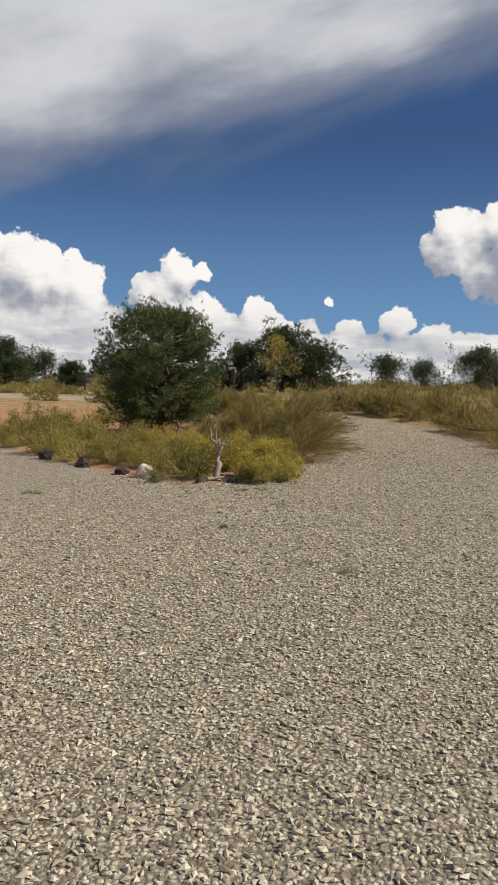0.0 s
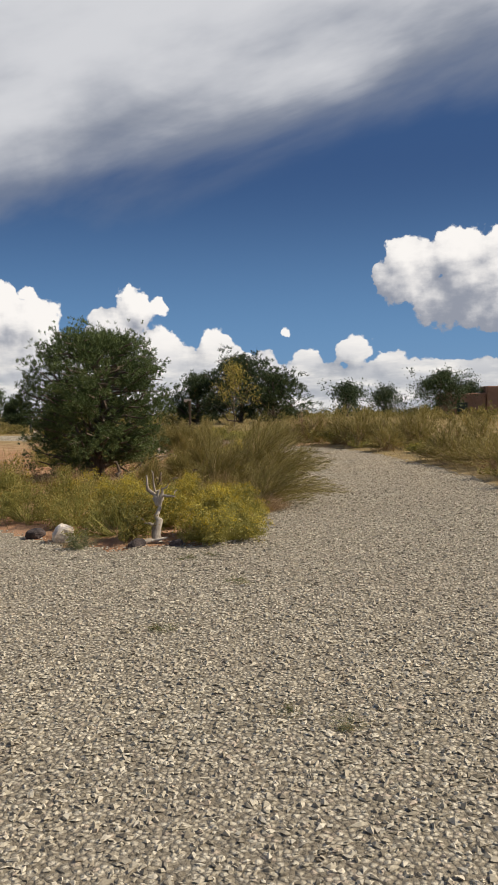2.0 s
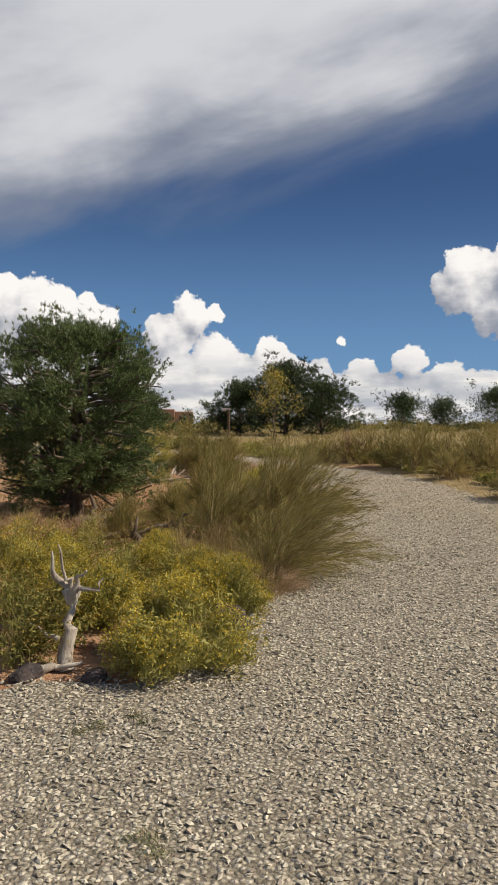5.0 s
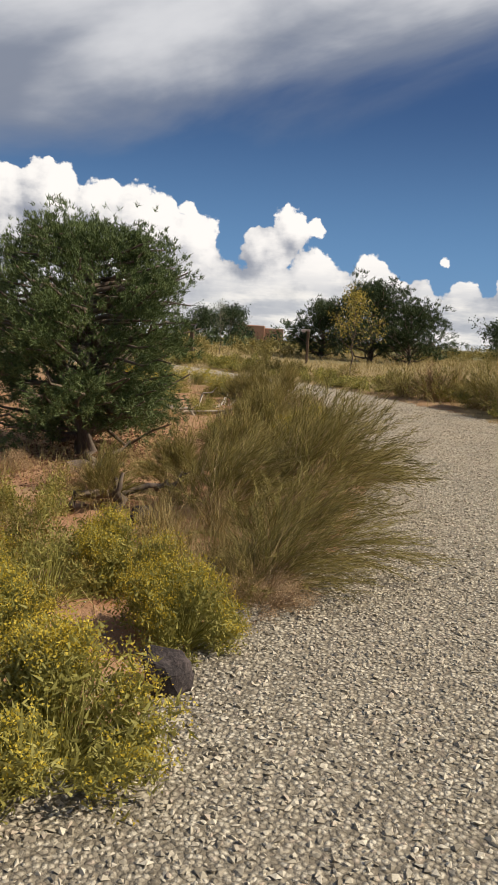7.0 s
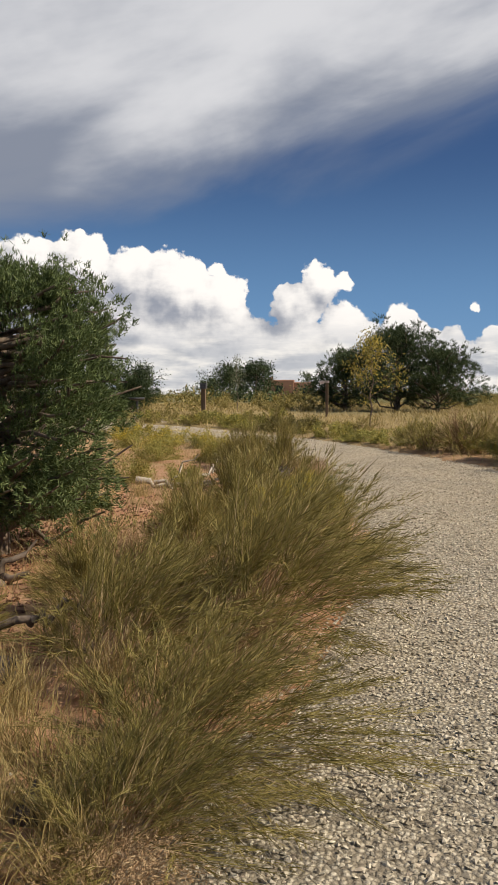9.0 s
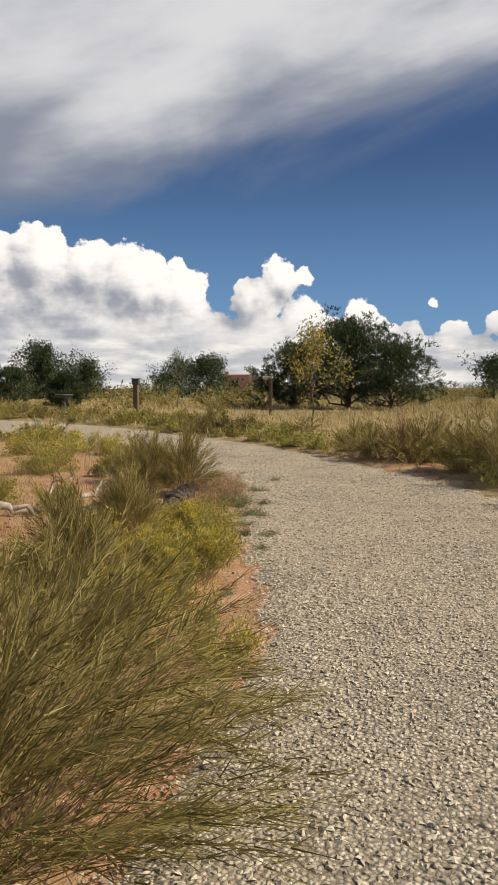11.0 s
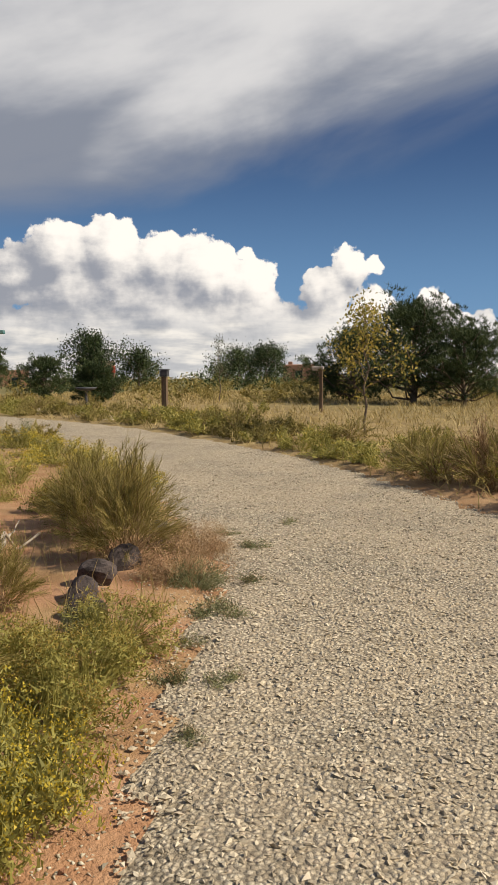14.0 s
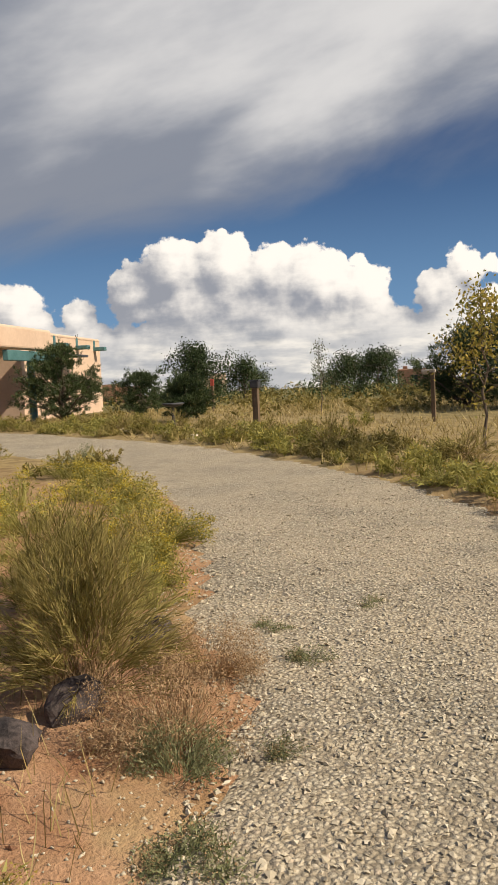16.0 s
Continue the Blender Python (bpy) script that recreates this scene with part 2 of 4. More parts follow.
M_BROOMSTEM = leafy("broom_stem", (0.22, 0.14, 0.07), (0.36, 0.25, 0.13), (0.54, 0.42, 0.25), through_light=0.05)
M_STRAW = leafy("dry_grass", (0.23, 0.175, 0.065), (0.40, 0.305, 0.125), (0.55, 0.44, 0.22))
M_RUST = leafy("dead_twig", (0.26, 0.155, 0.08), (0.42, 0.28, 0.155), (0.56, 0.42, 0.25), through_light=0.1)
M_SAGE = leafy("weed_green", (0.11, 0.125, 0.06), (0.22, 0.23, 0.11), (0.34, 0.34, 0.19))
M_PINE = leafy("pine_needle", (0.055, 0.08, 0.026), (0.115, 0.155, 0.052), (0.23, 0.27, 0.10), patch=2.6, through_light=0.15)
M_JUNIPER = leafy("juniper_green", (0.025, 0.042, 0.016), (0.055, 0.08, 0.03), (0.11, 0.14, 0.052), patch=1.2, through_light=0.12)
M_GOLD = leafy("gold_leaf", (0.20, 0.19, 0.045), (0.42, 0.33, 0.07), (0.62, 0.47, 0.13), patch=2.2, through_light=0.35)
M_GREYLEAF = leafy("grey_leaf", (0.09, 0.11, 0.06), (0.17, 0.19, 0.11), (0.27, 0.28, 0.18))
M_BARK = plain("bark", (0.10, 0.075, 0.055), (0.22, 0.17, 0.13), 0.9, 9.0, 0.01, 0.2, (1, 1, 0.3))
M_DRIFT = plain("silver_wood", (0.24, 0.20, 0.16), (0.55, 0.49, 0.42), 0.8, 8.0, 0.008, 0.2, (1, 1, 0.25))
M_WOOD = plain("post_wood", (0.11, 0.075, 0.05), (0.21, 0.15, 0.10), 0.85, 8.0, 0.006, 0.2, (1, 1, 0.15))
M_LAVA = plain("lava_rock", (0.035, 0.03, 0.03), (0.12, 0.095, 0.09), 0.9, 7.0, 0.02, 0.2)
M_PALE = plain("pale_rock", (0.50, 0.42, 0.34), (0.80, 0.74, 0.66), 0.8, 6.0, 0.012)
M_ADOBE = plain("pink_stucco", (0.62, 0.45, 0.335), (0.70, 0.52, 0.395), 0.9, 0.8, 0.012, 0.15)
M_ADOBE_RED = plain("brown_stucco", (0.30, 0.165, 0.11), (0.37, 0.21, 0.145), 0.9, 0.8, 0.012, 0.15)
M_ADOBE_TAN = plain("tan_stucco", (0.46, 0.35, 0.24), (0.54, 0.42, 0.30), 0.9, 0.8, 0.012, 0.15)
M_TEAL = plain("teal_paint", (0.06, 0.15, 0.16), (0.10, 0.22, 0.23), 0.55, 3.0, 0.003)
M_DARKMETAL = plain("dark_metal", (0.03, 0.03, 0.035), (0.07, 0.07, 0.08), 0.5, 5.0, 0.002, 0.5)
M_RED = plain("red_cap", (0.36, 0.06, 0.04), (0.45, 0.10, 0.07), 0.6, 5.0, 0.002)
M_BARKCHIP = plain("bark_chip", (0.13, 0.065, 0.04), (0.30, 0.16, 0.10), 0.95, 20.0, 0.01, 0.1)
M_GLASS, _n, _b = material("window_glass", 0.08, 0.5)
_b.inputs["Base Color"].default_value = (0.02, 0.035, 0.04, 1)


# ---------------------------------------------------------------- mesh helpers
class Soup:
    """Collects vertices and faces, then makes one mesh."""

    def __init__(self):
        self.v, self.f, self.m, self.n = [], [], [], 0

    def add(self, verts, faces, mat=0):
        verts = np.asarray(verts, float).reshape(-1, 3)
        faces = np.asarray(faces, int)
        self.v.append(verts)
        self.f.extend((faces + self.n).tolist())
        self.m.extend([mat] * len(faces))
        self.n += len(verts)

    def mesh(self, name, mats, smooth=False):
        me = bpy.data.meshes.new(name)
        me.from_pydata(np.concatenate(self.v).tolist() if self.v else [], [], self.f)
        for m in mats:
            me.materials.append(m)
        me.polygons.foreach_set("material_index", self.m)
        if smooth:
            me.polygons.foreach_set("use_smooth", [True] * len(me.polygons))
        me.update()
        return me


def unit(a):
    return a / np.maximum(np.linalg.norm(a, axis=-1, keepdims=True), 1e-9)


def blades(s, root, tip, width, rng, bend=0.15, mat=0, droop=0.0):
    """Tapered two-part blades from root to tip, bent in the middle."""
    n = len(root)
    axis = tip - root
    ln = np.linalg.norm(axis, axis=1, keepdims=True)
    side = unit(np.cross(axis, rng.normal(size=(n, 3)))) * (np.asarray(width).reshape(-1, 1) * 0.5)
    mid = root + axis * 0.55 + rng.normal(size=(n, 3)) * ln * bend * 0.3
    mid[:, 2] += ln[:, 0] * (bend * 0.35 + droop)
    v = np.stack([root - side, root + side, mid - side * 0.8, mid + side * 0.8, tip], 1).reshape(-1, 3)
    i = np.arange(n)[:, None] * 5
    s.add(v, np.concatenate([i + [0, 1, 3], i + [0, 3, 2], i + [2, 3, 4]]), mat)


def flakes(s, at, size, rng, mat=0, long=1.0, up=None):
    """Small triangles in all directions; long stretches them; up leans their long side."""
    n = len(at)
    d = unit(rng.normal(size=(n, 3)) + (0 if up is None else np.asarray(up)))
    e = unit(np.cross(d, rng.normal(size=(n, 3))))
    size = np.asarray(size).reshape(-1, 1) * rng.uniform(0.6, 1.3, (n, 1))
    v = np.stack([at - e * size * 0.5, at + e * size * 0.5, at + d * size * long], 1).reshape(-1, 3)
    s.add(v, np.arange(n * 3).reshape(-1, 3), mat)


def leaves(s, at, size, rng, mat=0, hang=0.0):
    """Pointed four-cornered leaves."""
    n = len(at)
    d = unit(rng.normal(size=(n, 3)) + np.array([0, 0, -hang]))
    e = unit(np.cross(d, rng.normal(size=(n, 3)))) * 0.28
    z = (size * rng.uniform(0.6, 1.25, (n, 1)))
    v = np.stack([at, at + (d * 0.5 + e) * z, at + d * z, at + (d * 0.5 - e) * z], 1).reshape(-1, 3)
    s.add(v, np.arange(n * 4).reshape(-1, 4), mat)


def tube(s, pts, radii, sides=6, mat=0):
    pts = [Vector(p) for p in pts]
    rows = []
    for k, p in enumerate(pts):
        d = (pts[min(k + 1, len(pts) - 1)] - pts[max(k - 1, 0)]).normalized()
        a = d.orthogonal().normalized()
        b = d.cross(a)
        rows += [p + (a * math.cos(q) + b * math.sin(q)) * radii[k] for q in (2 * math.pi * j / sides for j in range(sides))]
    f = []
    for k in range(len(pts) - 1):
        for j in range(sides):
            f.append([k * sides + j, k * sides + (j + 1) % sides, (k + 1) * sides + (j + 1) % sides, (k + 1) * sides + j])
    s.add([tuple(r) for r in rows], f, mat)
    for end in (0, len(pts) - 1):
        c = s.n
        ring = [tuple(rows[end * sides + j]) for j in range(sides)]
        s.add(ring + [tuple(pts[end])], [[j, (j + 1) % sides, sides] for j in range(sides)], mat)


def wavy(a, b, rng, k=5, amount=0.08):
    a, b = np.array(a, float), np.array(b, float)
    ln = np.linalg.norm(b - a)
    out = [a + (b - a) * q + rng.normal(size=3) * ln * amount * math.sin(math.pi * q) for q in np.linspace(0, 1, k)]
    return out


def part(name, mesh, parent, m=None):
    ob = new(name, mesh)
    ob.parent = parent
    if m is not None:
        ob.matrix_basis = m
    return ob


def block(s, x0, x1, y0, y1, z0, z1, mat=0, soft=0.0, seg=2):
    """A box with rounded edges."""
    bm = bmesh.new()
    bmesh.ops.create_cube(bm, size=1.0)
    for v in bm.verts:
        v.co = Vector(((x0 + x1) / 2 + v.co.x * (x1 - x0), (y0 + y1) / 2 + v.co.y * (y1 - y0), (z0 + z1) / 2 + v.co.z * (z1 - z0)))
    if soft:
        bmesh.ops.bevel(bm, geom=list(bm.edges), offset=soft, segments=seg, affect="EDGES", profile=0.5)
    bm.verts.index_update()
    base = s.n
    s.v.append(np.array([tuple(v.co) for v in bm.verts]))
    for f in bm.faces:
        s.f.append([v.index + base for v in f.verts])
        s.m.append(mat)
    s.n += len(bm.verts)
    bm.free()


# ---------------------------------------------------------------- ground and road
def spline(pts, step=0.35):
    """Catmull-Rom line through the points."""
    pts = np.array(pts, float)
    ext = np.vstack([2 * pts[0] - pts[1], pts, 2 * pts[-1] - pts[-2]])
    out = []
    for k in range(1, len(ext) - 2):
        p0, p1, p2, p3 = ext[k - 1:k + 3]
        n = max(2, int(np.linalg.norm(p2 - p1) / step))
        for q in np.linspace(0, 1, n, endpoint=False):
            out.append(0.5 * (2 * p1 + (p2 - p0) * q + (2 * p0 - 5 * p1 + 4 * p2 - p3) * q * q + (3 * p1 - p0 - 3 * p2 + p3) * q ** 3))
    out.append(pts[-1])
    return np.array(out)


FAR_EDGE = spline([(4.6, -14), (4.3, 8), (3.75, 16), (3.45, 19.6), (2.8, 23.6), (1.9, 27.2), (0.4, 29.6), (-2.0, 33.0), (-4.7, 35.8), (-9.0, 39.3), (-14.5, 42.2), (-21, 45.2), (-32, 47)])
BED_EDGE = spline([(-14, 24), (-9, 19.2), (-5.9, 16.4), (-4.1, 14.6), (-2.3, 12.6), (-1.4, 12.25), (-0.7, 12.5), (-0.5, 13.0), (-0.5, 13.7), (-0.3, 14.8), (0.05, 16.6), (0.12, 19.0),
                   (0.0, 20.6), (-0.5, 22.2), (-1.0, 24.3), (-1.45, 25.9), (-2.5, 27.3), (-3.4, 29.0), (-5.6, 32.0), (-9.4, 35.2), (-14, 37.6), (-22, 39)])
for line in (FAR_EDGE, BED_EDGE):
    for p in line:
        p += (0.12 * noise.noise((p[0] * 1.7, p[1] * 1.7, 3)), 0.12 * noise.noise((p[0] * 1.7, p[1] * 1.7, 9)))
BED = np.vstack([BED_EDGE, [(-26, 30)]])
OUTER = np.vstack([FAR_EDGE, [(-32, 39), (-26, 39.5), (-26, 30), (-40, 20), (-40, -14)]])


def inside(poly, x, y):
    x, y = np.asarray(x, float), np.asarray(y, float)
    hit = np.zeros(x.shape, bool)
    px, py = poly[:, 0], poly[:, 1]
    qx, qy = np.roll(px, 1), np.roll(py, 1)
    for a, b, c, d in zip(px, py, qx, qy):
        if b == d:
            continue
        cross = ((b > y) != (d > y)) & (x < (c - a) * (y - b) / (d - b) + a)
        hit ^= cross
    return hit


def on_road(x, y):
    return inside(OUTER, x, y) & ~inside(BED, x, y)


def fall(x, y):
    """The land sinks gently away beyond the road."""
    d = np.hypot(np.asarray(x, float), np.asarray(y, float) - 25.0)
    e = np.maximum(0.0, d - 22.0)
    return -0.021 * e * e / (e + 14.0)


def bumps(x, y, k=1.0):
    return np.array([noise.noise((a * k, b * k, 0.3)) for a, b in zip(np.ravel(x), np.ravel(y))]).reshape(np.shape(x))


def height(x, y):
    x, y = np.asarray(x, float), np.asarray(y, float)
    h = 0.03 + 0.035 * bumps(x, y, 0.9) + 0.02 * bumps(x, y, 3.1)
    f = sum(on_road(x + dx, y + dy).astype(float) for dx in (-0.2, 0, 0.2) for dy in (-0.2, 0, 0.2)) / 9.0
    return h * (1 - f) - 0.045 * f + fall(x, y)


def build_ground():
    q = np.linspace(-1, 1, 171)
    xs = -1.0 + 11.0 * q + 2600 * np.sign(q) * np.abs(q) ** 9
    q = np.linspace(-1, 1, 241)
    ys = 24.0 + 22.0 * q + 2600 * np.sign(q) * np.abs(q) ** 9
    X, Y = np.meshgrid(xs, ys)
    Z = height(X.ravel(), Y.ravel())
    nx, ny = len(xs), len(ys)
    i = (np.arange(ny - 1)[:, None] * nx + np.arange(nx - 1)[None]).ravel()
    s = Soup()
    s.add(np.stack([X.ravel(), Y.ravel(), Z], 1), np.stack([i, i + 1, i + nx + 1, i + nx], 1))
    tagged(new("ground", s.mesh("ground", [M_SOIL], True)), "reddish sandy soil fading to dry straw-coloured open land", "ground", kind="structure")


def build_road():
    """The gravel drive: a strip mesh a little above the soil, open round the planted bed."""
    xs, ys = np.arange(-32, 6, 0.25), np.arange(-14, 47, 0.25)
    X, Y = np.meshgrid(xs, ys)
    keep = np.zeros(X.shape, bool)
    for dx, dy in ((0, 0), (0.5, 0), (-0.5, 0), (0, 0.5), (0, -0.5), (0.35, 0.35), (-0.35, 0.35), (0.35, -0.35), (-0.35, -0.35)):
        keep |= on_road(X + dx, Y + dy)
    Z = 0.012 * bumps(X, Y, 0.7) + np.where(on_road(X, Y), 0.0, -0.07) + fall(X, Y)
    nx, ny = len(xs), len(ys)
    cell = (keep[:-1, :-1] & keep[1:, 1:] & keep[:-1, 1:] & keep[1:, :-1])
    j, i = np.nonzero(cell)
    k = j * nx + i
    used, inv = np.unique(np.stack([k, k + 1, k + nx + 1, k + nx], 1), return_inverse=True)
    s = Soup()
    s.add(np.stack([X.ravel(), Y.ravel(), Z.ravel()], 1)[used], inv.reshape(-1, 4))
    return tagged(new("road", s.mesh("road", [M_GRAVEL], True)), "curving pale grey crushed-gravel drive between planted beds", "gravel drive", kind="structure")


def stones(s, x, y, z, size, rng):
    """Angular pebbles, eight faces each."""
    n = len(x)
    o = np.array([(1, 0, 0), (0, 1, 0), (-1, 0, 0), (0, -1, 0), (0, 0, 1), (0, 0, -1)], float)
    v = o[None] * rng.uniform(0.6, 1.25, (n, 6, 1)) + rng.normal(size=(n, 6, 3)) * 0.2
    v *= (size[:, None] * np.stack([rng.uniform(0.7, 1.4, n), rng.uniform(0.5, 1.0, n), rng.uniform(0.4, 0.7, n)], 1))[:, None, :]
    a, t = rng.uniform(0, 6.28, n), rng.normal(size=n) * 0.45
    ca, sa_, ct, st = np.cos(a), np.sin(a), np.cos(t), np.sin(t)
    y1, z1 = v[..., 1] * ct[:, None] - v[..., 2] * st[:, None], v[..., 1] * st[:, None] + v[..., 2] * ct[:, None]
    w = np.stack([v[..., 0] * ca[:, None] - y1 * sa_[:, None], v[..., 0] * sa_[:, None] + y1 * ca[:, None], z1], -1)
    w += np.stack([x, y, z], 1)[:, None, :]
    f = np.array([(0, 1, 4), (1, 2, 4), (2, 3, 4), (3, 0, 4), (1, 0, 5), (2, 1, 5), (3, 2, 5), (0, 3, 5)])
    s.add(w.reshape(-1, 3), (np.arange(n)[:, None, None] * 6 + f[None]).reshape(-1, 3))


def build_gravel():
    rng = np.random.default_rng(11)
    n = 180000
    y = 3.2 + 32 * rng.uniform(0, 1, n) ** 1.2
    x = rng.uniform(-4.6, 4.0, n)
    mid = np.interp(y, [3, 10, 17, 24, 30, 35], [0.2, 0.4, 1.4, 0.6, -1.5, -3.5])
    half = np.interp(y, [3, 8, 12, 30], [1.5, 2.6, 2.6, 2.4])
    ok = on_road(x, y) & (rng.uniform(0, 1, n) < np.clip(1.6 - np.abs(x - mid) / half, 0, 1) * np.clip((35.0 - y) / 11.0, 0, 1))
    x, y = x[ok][:72000], y[ok][:72000]
    size = rng.uniform(0.009, 0.02, len(x))
    s = Soup()
    stones(s, x, y, 0.012 * bumps(x, y, 0.7) + size * 0.25, size, rng)
    tagged(new("gravel", s.mesh("gravel", [M_STONE])), "loose angular pale grey and tan crushed stones on the drive", "gravel", kind="stuff")


build_ground()
build_road()
build_gravel()


# ---------------------------------------------------------------- plants
def spot(x, y):
    return float(height(np.array([x]), np.array([y]))[0])


def sit(x, y, turn=0.0, k=1.0, kz=None, z=None):
    zz = (0.0 + float(fall(x, y)) if bool(on_road(np.array([x]), np.array([y]))[0]) else spot(x, y)) if z is None else z
    return pose(x, y, zz - 0.01, 0, 0, turn) @ Matrix.Diagonal((k, k, k if kz is None else kz, 1))


def mound(name, seed, stems, r, h, flower, leaf_mat, flower_mat, blade=0.005, fine=1.0, leaf=0.0135, petal=0.0105, cover=2.0):
    """A rounded rabbitbrush: stems fan out into separate rounded tufts, leafy along them, flower heads at the tips."""
    rng = np.random.default_rng(seed)
    s, fl = Soup(), Soup()
    tufts = int(np.clip(stems / 22, 9, 40))
    az, up = rng.uniform(0, 6.283, tufts), rng.uniform(0.02, 1.0, tufts)
    flat = np.sqrt(1 - up ** 2)
    out = np.stack([np.cos(az) * flat, np.sin(az) * flat, up], 1)
    heart = out * [r, r, h * 0.86] * rng.uniform(0.62, 0.92, (tufts, 1)) + [0, 0, h * 0.06]
    which = rng.integers(0, tufts, stems)
    way = unit(rng.normal(size=(stems, 3)) + out[which] * 0.9)
    tip = heart[which] + way * [r * 0.34, r * 0.34, h * 0.27] * rng.uniform(0.45, 1.08, (stems, 1))
    tip[:, 2] = np.maximum(tip[:, 2], 0.03 * h + 0.06 * h * rng.uniform(0, 1, stems))
    root = tip * np.array([0.25, 0.25, 0]) + rng.normal(size=(stems, 3)) * [0.03, 0.03, 0]
    root[:, 2] = 0
    blades(s, root, tip, np.full(stems, blade), rng, 0.12, 0)
    k = max(3, int(8 * fine))
    size = min(leaf, math.sqrt(cover * 6.28 * r * h / (stems * k * 1.5)))
    a = rng.uniform(0.5, 1.0, (stems, k, 1)) ** 0.7
    at = (root[:, None] + (tip - root)[:, None] * a + rng.normal(size=(stems, k, 3)) * 0.02).reshape(-1, 3)
    at[:, 2] = np.maximum(at[:, 2], 0.01)
    flakes(s, at, size, rng, 0, 3.5, (0, 0, 0.9))
    face = (way * out[which]).sum(1)
    pick = rng.uniform(0, 1, stems) < flower * np.where(face > 0.15, 1.0, 0.15) * np.where(tip[:, 2] > h * 0.3, 1.0, 0.35)
    k = max(3, int(13 * fine))
    t2 = tip[pick]
    at = (t2[:, None] + rng.normal(size=(len(t2), k, 3)) * [0.022, 0.022, 0.016]).reshape(-1, 3)
    flakes(fl, at, petal / fine ** 0.6, rng, 0, 1.1)
    ob = new(name, s.mesh(name, [leaf_mat]))
    tagged(part("flowers", fl.mesh("flowers", [flower_mat]), ob), kind="stuff")
    return ob


def broom(name, seed, stems, r, h, lean=(0.0, 0.0), width=0.006, feather=16, leaf=M_BROOM, stem=M_BROOMSTEM):
    """Tall wispy broom: arching plumes that fan out from a twiggy foot, each feathered with fine twigs towards its tip."""
    rng = np.random.default_rng(seed)
    s, w = Soup(), Soup()
    az, q = rng.uniform(0, 6.283, stems), rng.uniform(0, 1, stems) ** 0.6
    push = rng.uniform(0.3, 1.1, stems)
    tip = np.stack([r * q * np.cos(az) + lean[0] * push, r * q * np.sin(az) + lean[1] * push,
                    h * (1 - 0.78 * q ** 2.0) * rng.uniform(0.6, 1.08, stems)], 1)
    root = rng.normal(size=(stems, 3)) * [r * 0.16, r * 0.16, 0]
    blades(w, root, tip, np.full(stems, width * 1.1), rng, 0.16, 0, 0.05)
    a = rng.uniform(0.22, 1.0, (stems, feather, 1)) ** 0.6
    ln = np.linalg.norm(tip - root, axis=1)[:, None, None]
    at = root[:, None] + (tip - root)[:, None] * a + rng.normal(size=(stems, feather, 3)) * 0.012
    at[..., 2:] += np.sin(a * math.pi) * ln * 0.09
    along = (tip - root)[:, None] / ln + np.concatenate([np.zeros_like(a), np.zeros_like(a), 0.28 * np.cos(a * math.pi)], 2)
    grow = (along + rng.normal(size=(stems, feather, 3)) * 0.27) * (0.19 - 0.09 * a) * rng.uniform(0.6, 1.3, (stems, feather, 1)) * (0.55 + 0.45 * h)
    end = (at + grow).reshape(-1, 3)
    at = at.reshape(-1, 3)
    end[:, 2] = np.maximum(end[:, 2], 0.015)
    side = unit(np.cross(end - at, rng.normal(size=at.shape))) * width * 0.62
    s.add(np.stack([at - side, at + side, end], 1).reshape(-1, 3), np.arange(len(at) * 3).reshape(-1, 3))
    ob = new(name, s.mesh(name, [leaf]))
    tagged(part("stems", w.mesh("stems", [stem]), ob), kind="stuff")
    return ob


def tuft(name, seed, n, r, h, mat, width=0.004, spread=0.8):
    rng = np.random.default_rng(seed)
    s = Soup()
    az, q = rng.uniform(0, 6.283, n), rng.uniform(0, 1, n) ** 0.6
    ln = h * rng.uniform(0.5, 1.1, n)
    tip = np.stack([r * spread * q * np.cos(az), r * spread * q * np.sin(az), ln * np.sqrt(np.clip(1 - (0.75 * q) ** 2, 0, 1))], 1)
    root = rng.normal(size=(n, 3)) * [r * 0.18, r * 0.18, 0]
    blades(s, root, tip, np.full(n, width), rng, 0.2, 0, 0.05)
    return new(name, s.mesh(name, [mat]))


def rock(name, seed, r, mat, flat=0.7, cuts=7):
    """A broken stone: a ball cut by planes, then roughened."""
    rng = np.random.default_rng(seed)
    bm = bmesh.new()
    bmesh.ops.create_icosphere(bm, subdivisions=3, radius=1.0)
    planes = [(unit(rng.normal(size=3)), rng.uniform(0.55, 0.85)) for _ in range(cuts)]
    for v in bm.verts:
        c = np.array(v.co)
        for nrm, d in planes:
            e = c @ nrm - d
            if e > 0:
                c = c - nrm * e * 0.97
        c *= 1 + 0.10 * noise.noise(Vector(c) * 2.2 + Vector((seed, 0, 0))) + 0.09 * noise.noise(Vector(c) * 5) + 0.04 * noise.noise(Vector(c) * 13)
        v.co = Vector(c * [r, r * 0.8, r * flat])
        v.co.z += r * flat * 0.45
    me = bpy.data.meshes.new(name)
    bm.to_mesh(me)
    bm.free()
    me.materials.append(mat)
    return new(name, me)


def scatter(src, places, label, category, group=""):
    """Sets the first at src and copies to the others; src may be several variants."""
    src = src if isinstance(src, list) else [src]
    for k, (x, y, size, tall) in enumerate(places):
        v = src[k % len(src)]
        m = sit(x, y, (k * 137.5) % 360, size, tall)
        if k < len(src):
            v.matrix_basis = m
            tagged(v, label, category, group)
        else:
            o = copy_thing(v, Matrix())
            o.matrix_basis = m
    for v in src[len(places):]:
        for c in list(v.children_recursive) + [v]:
            bpy.data.objects.remove(c)


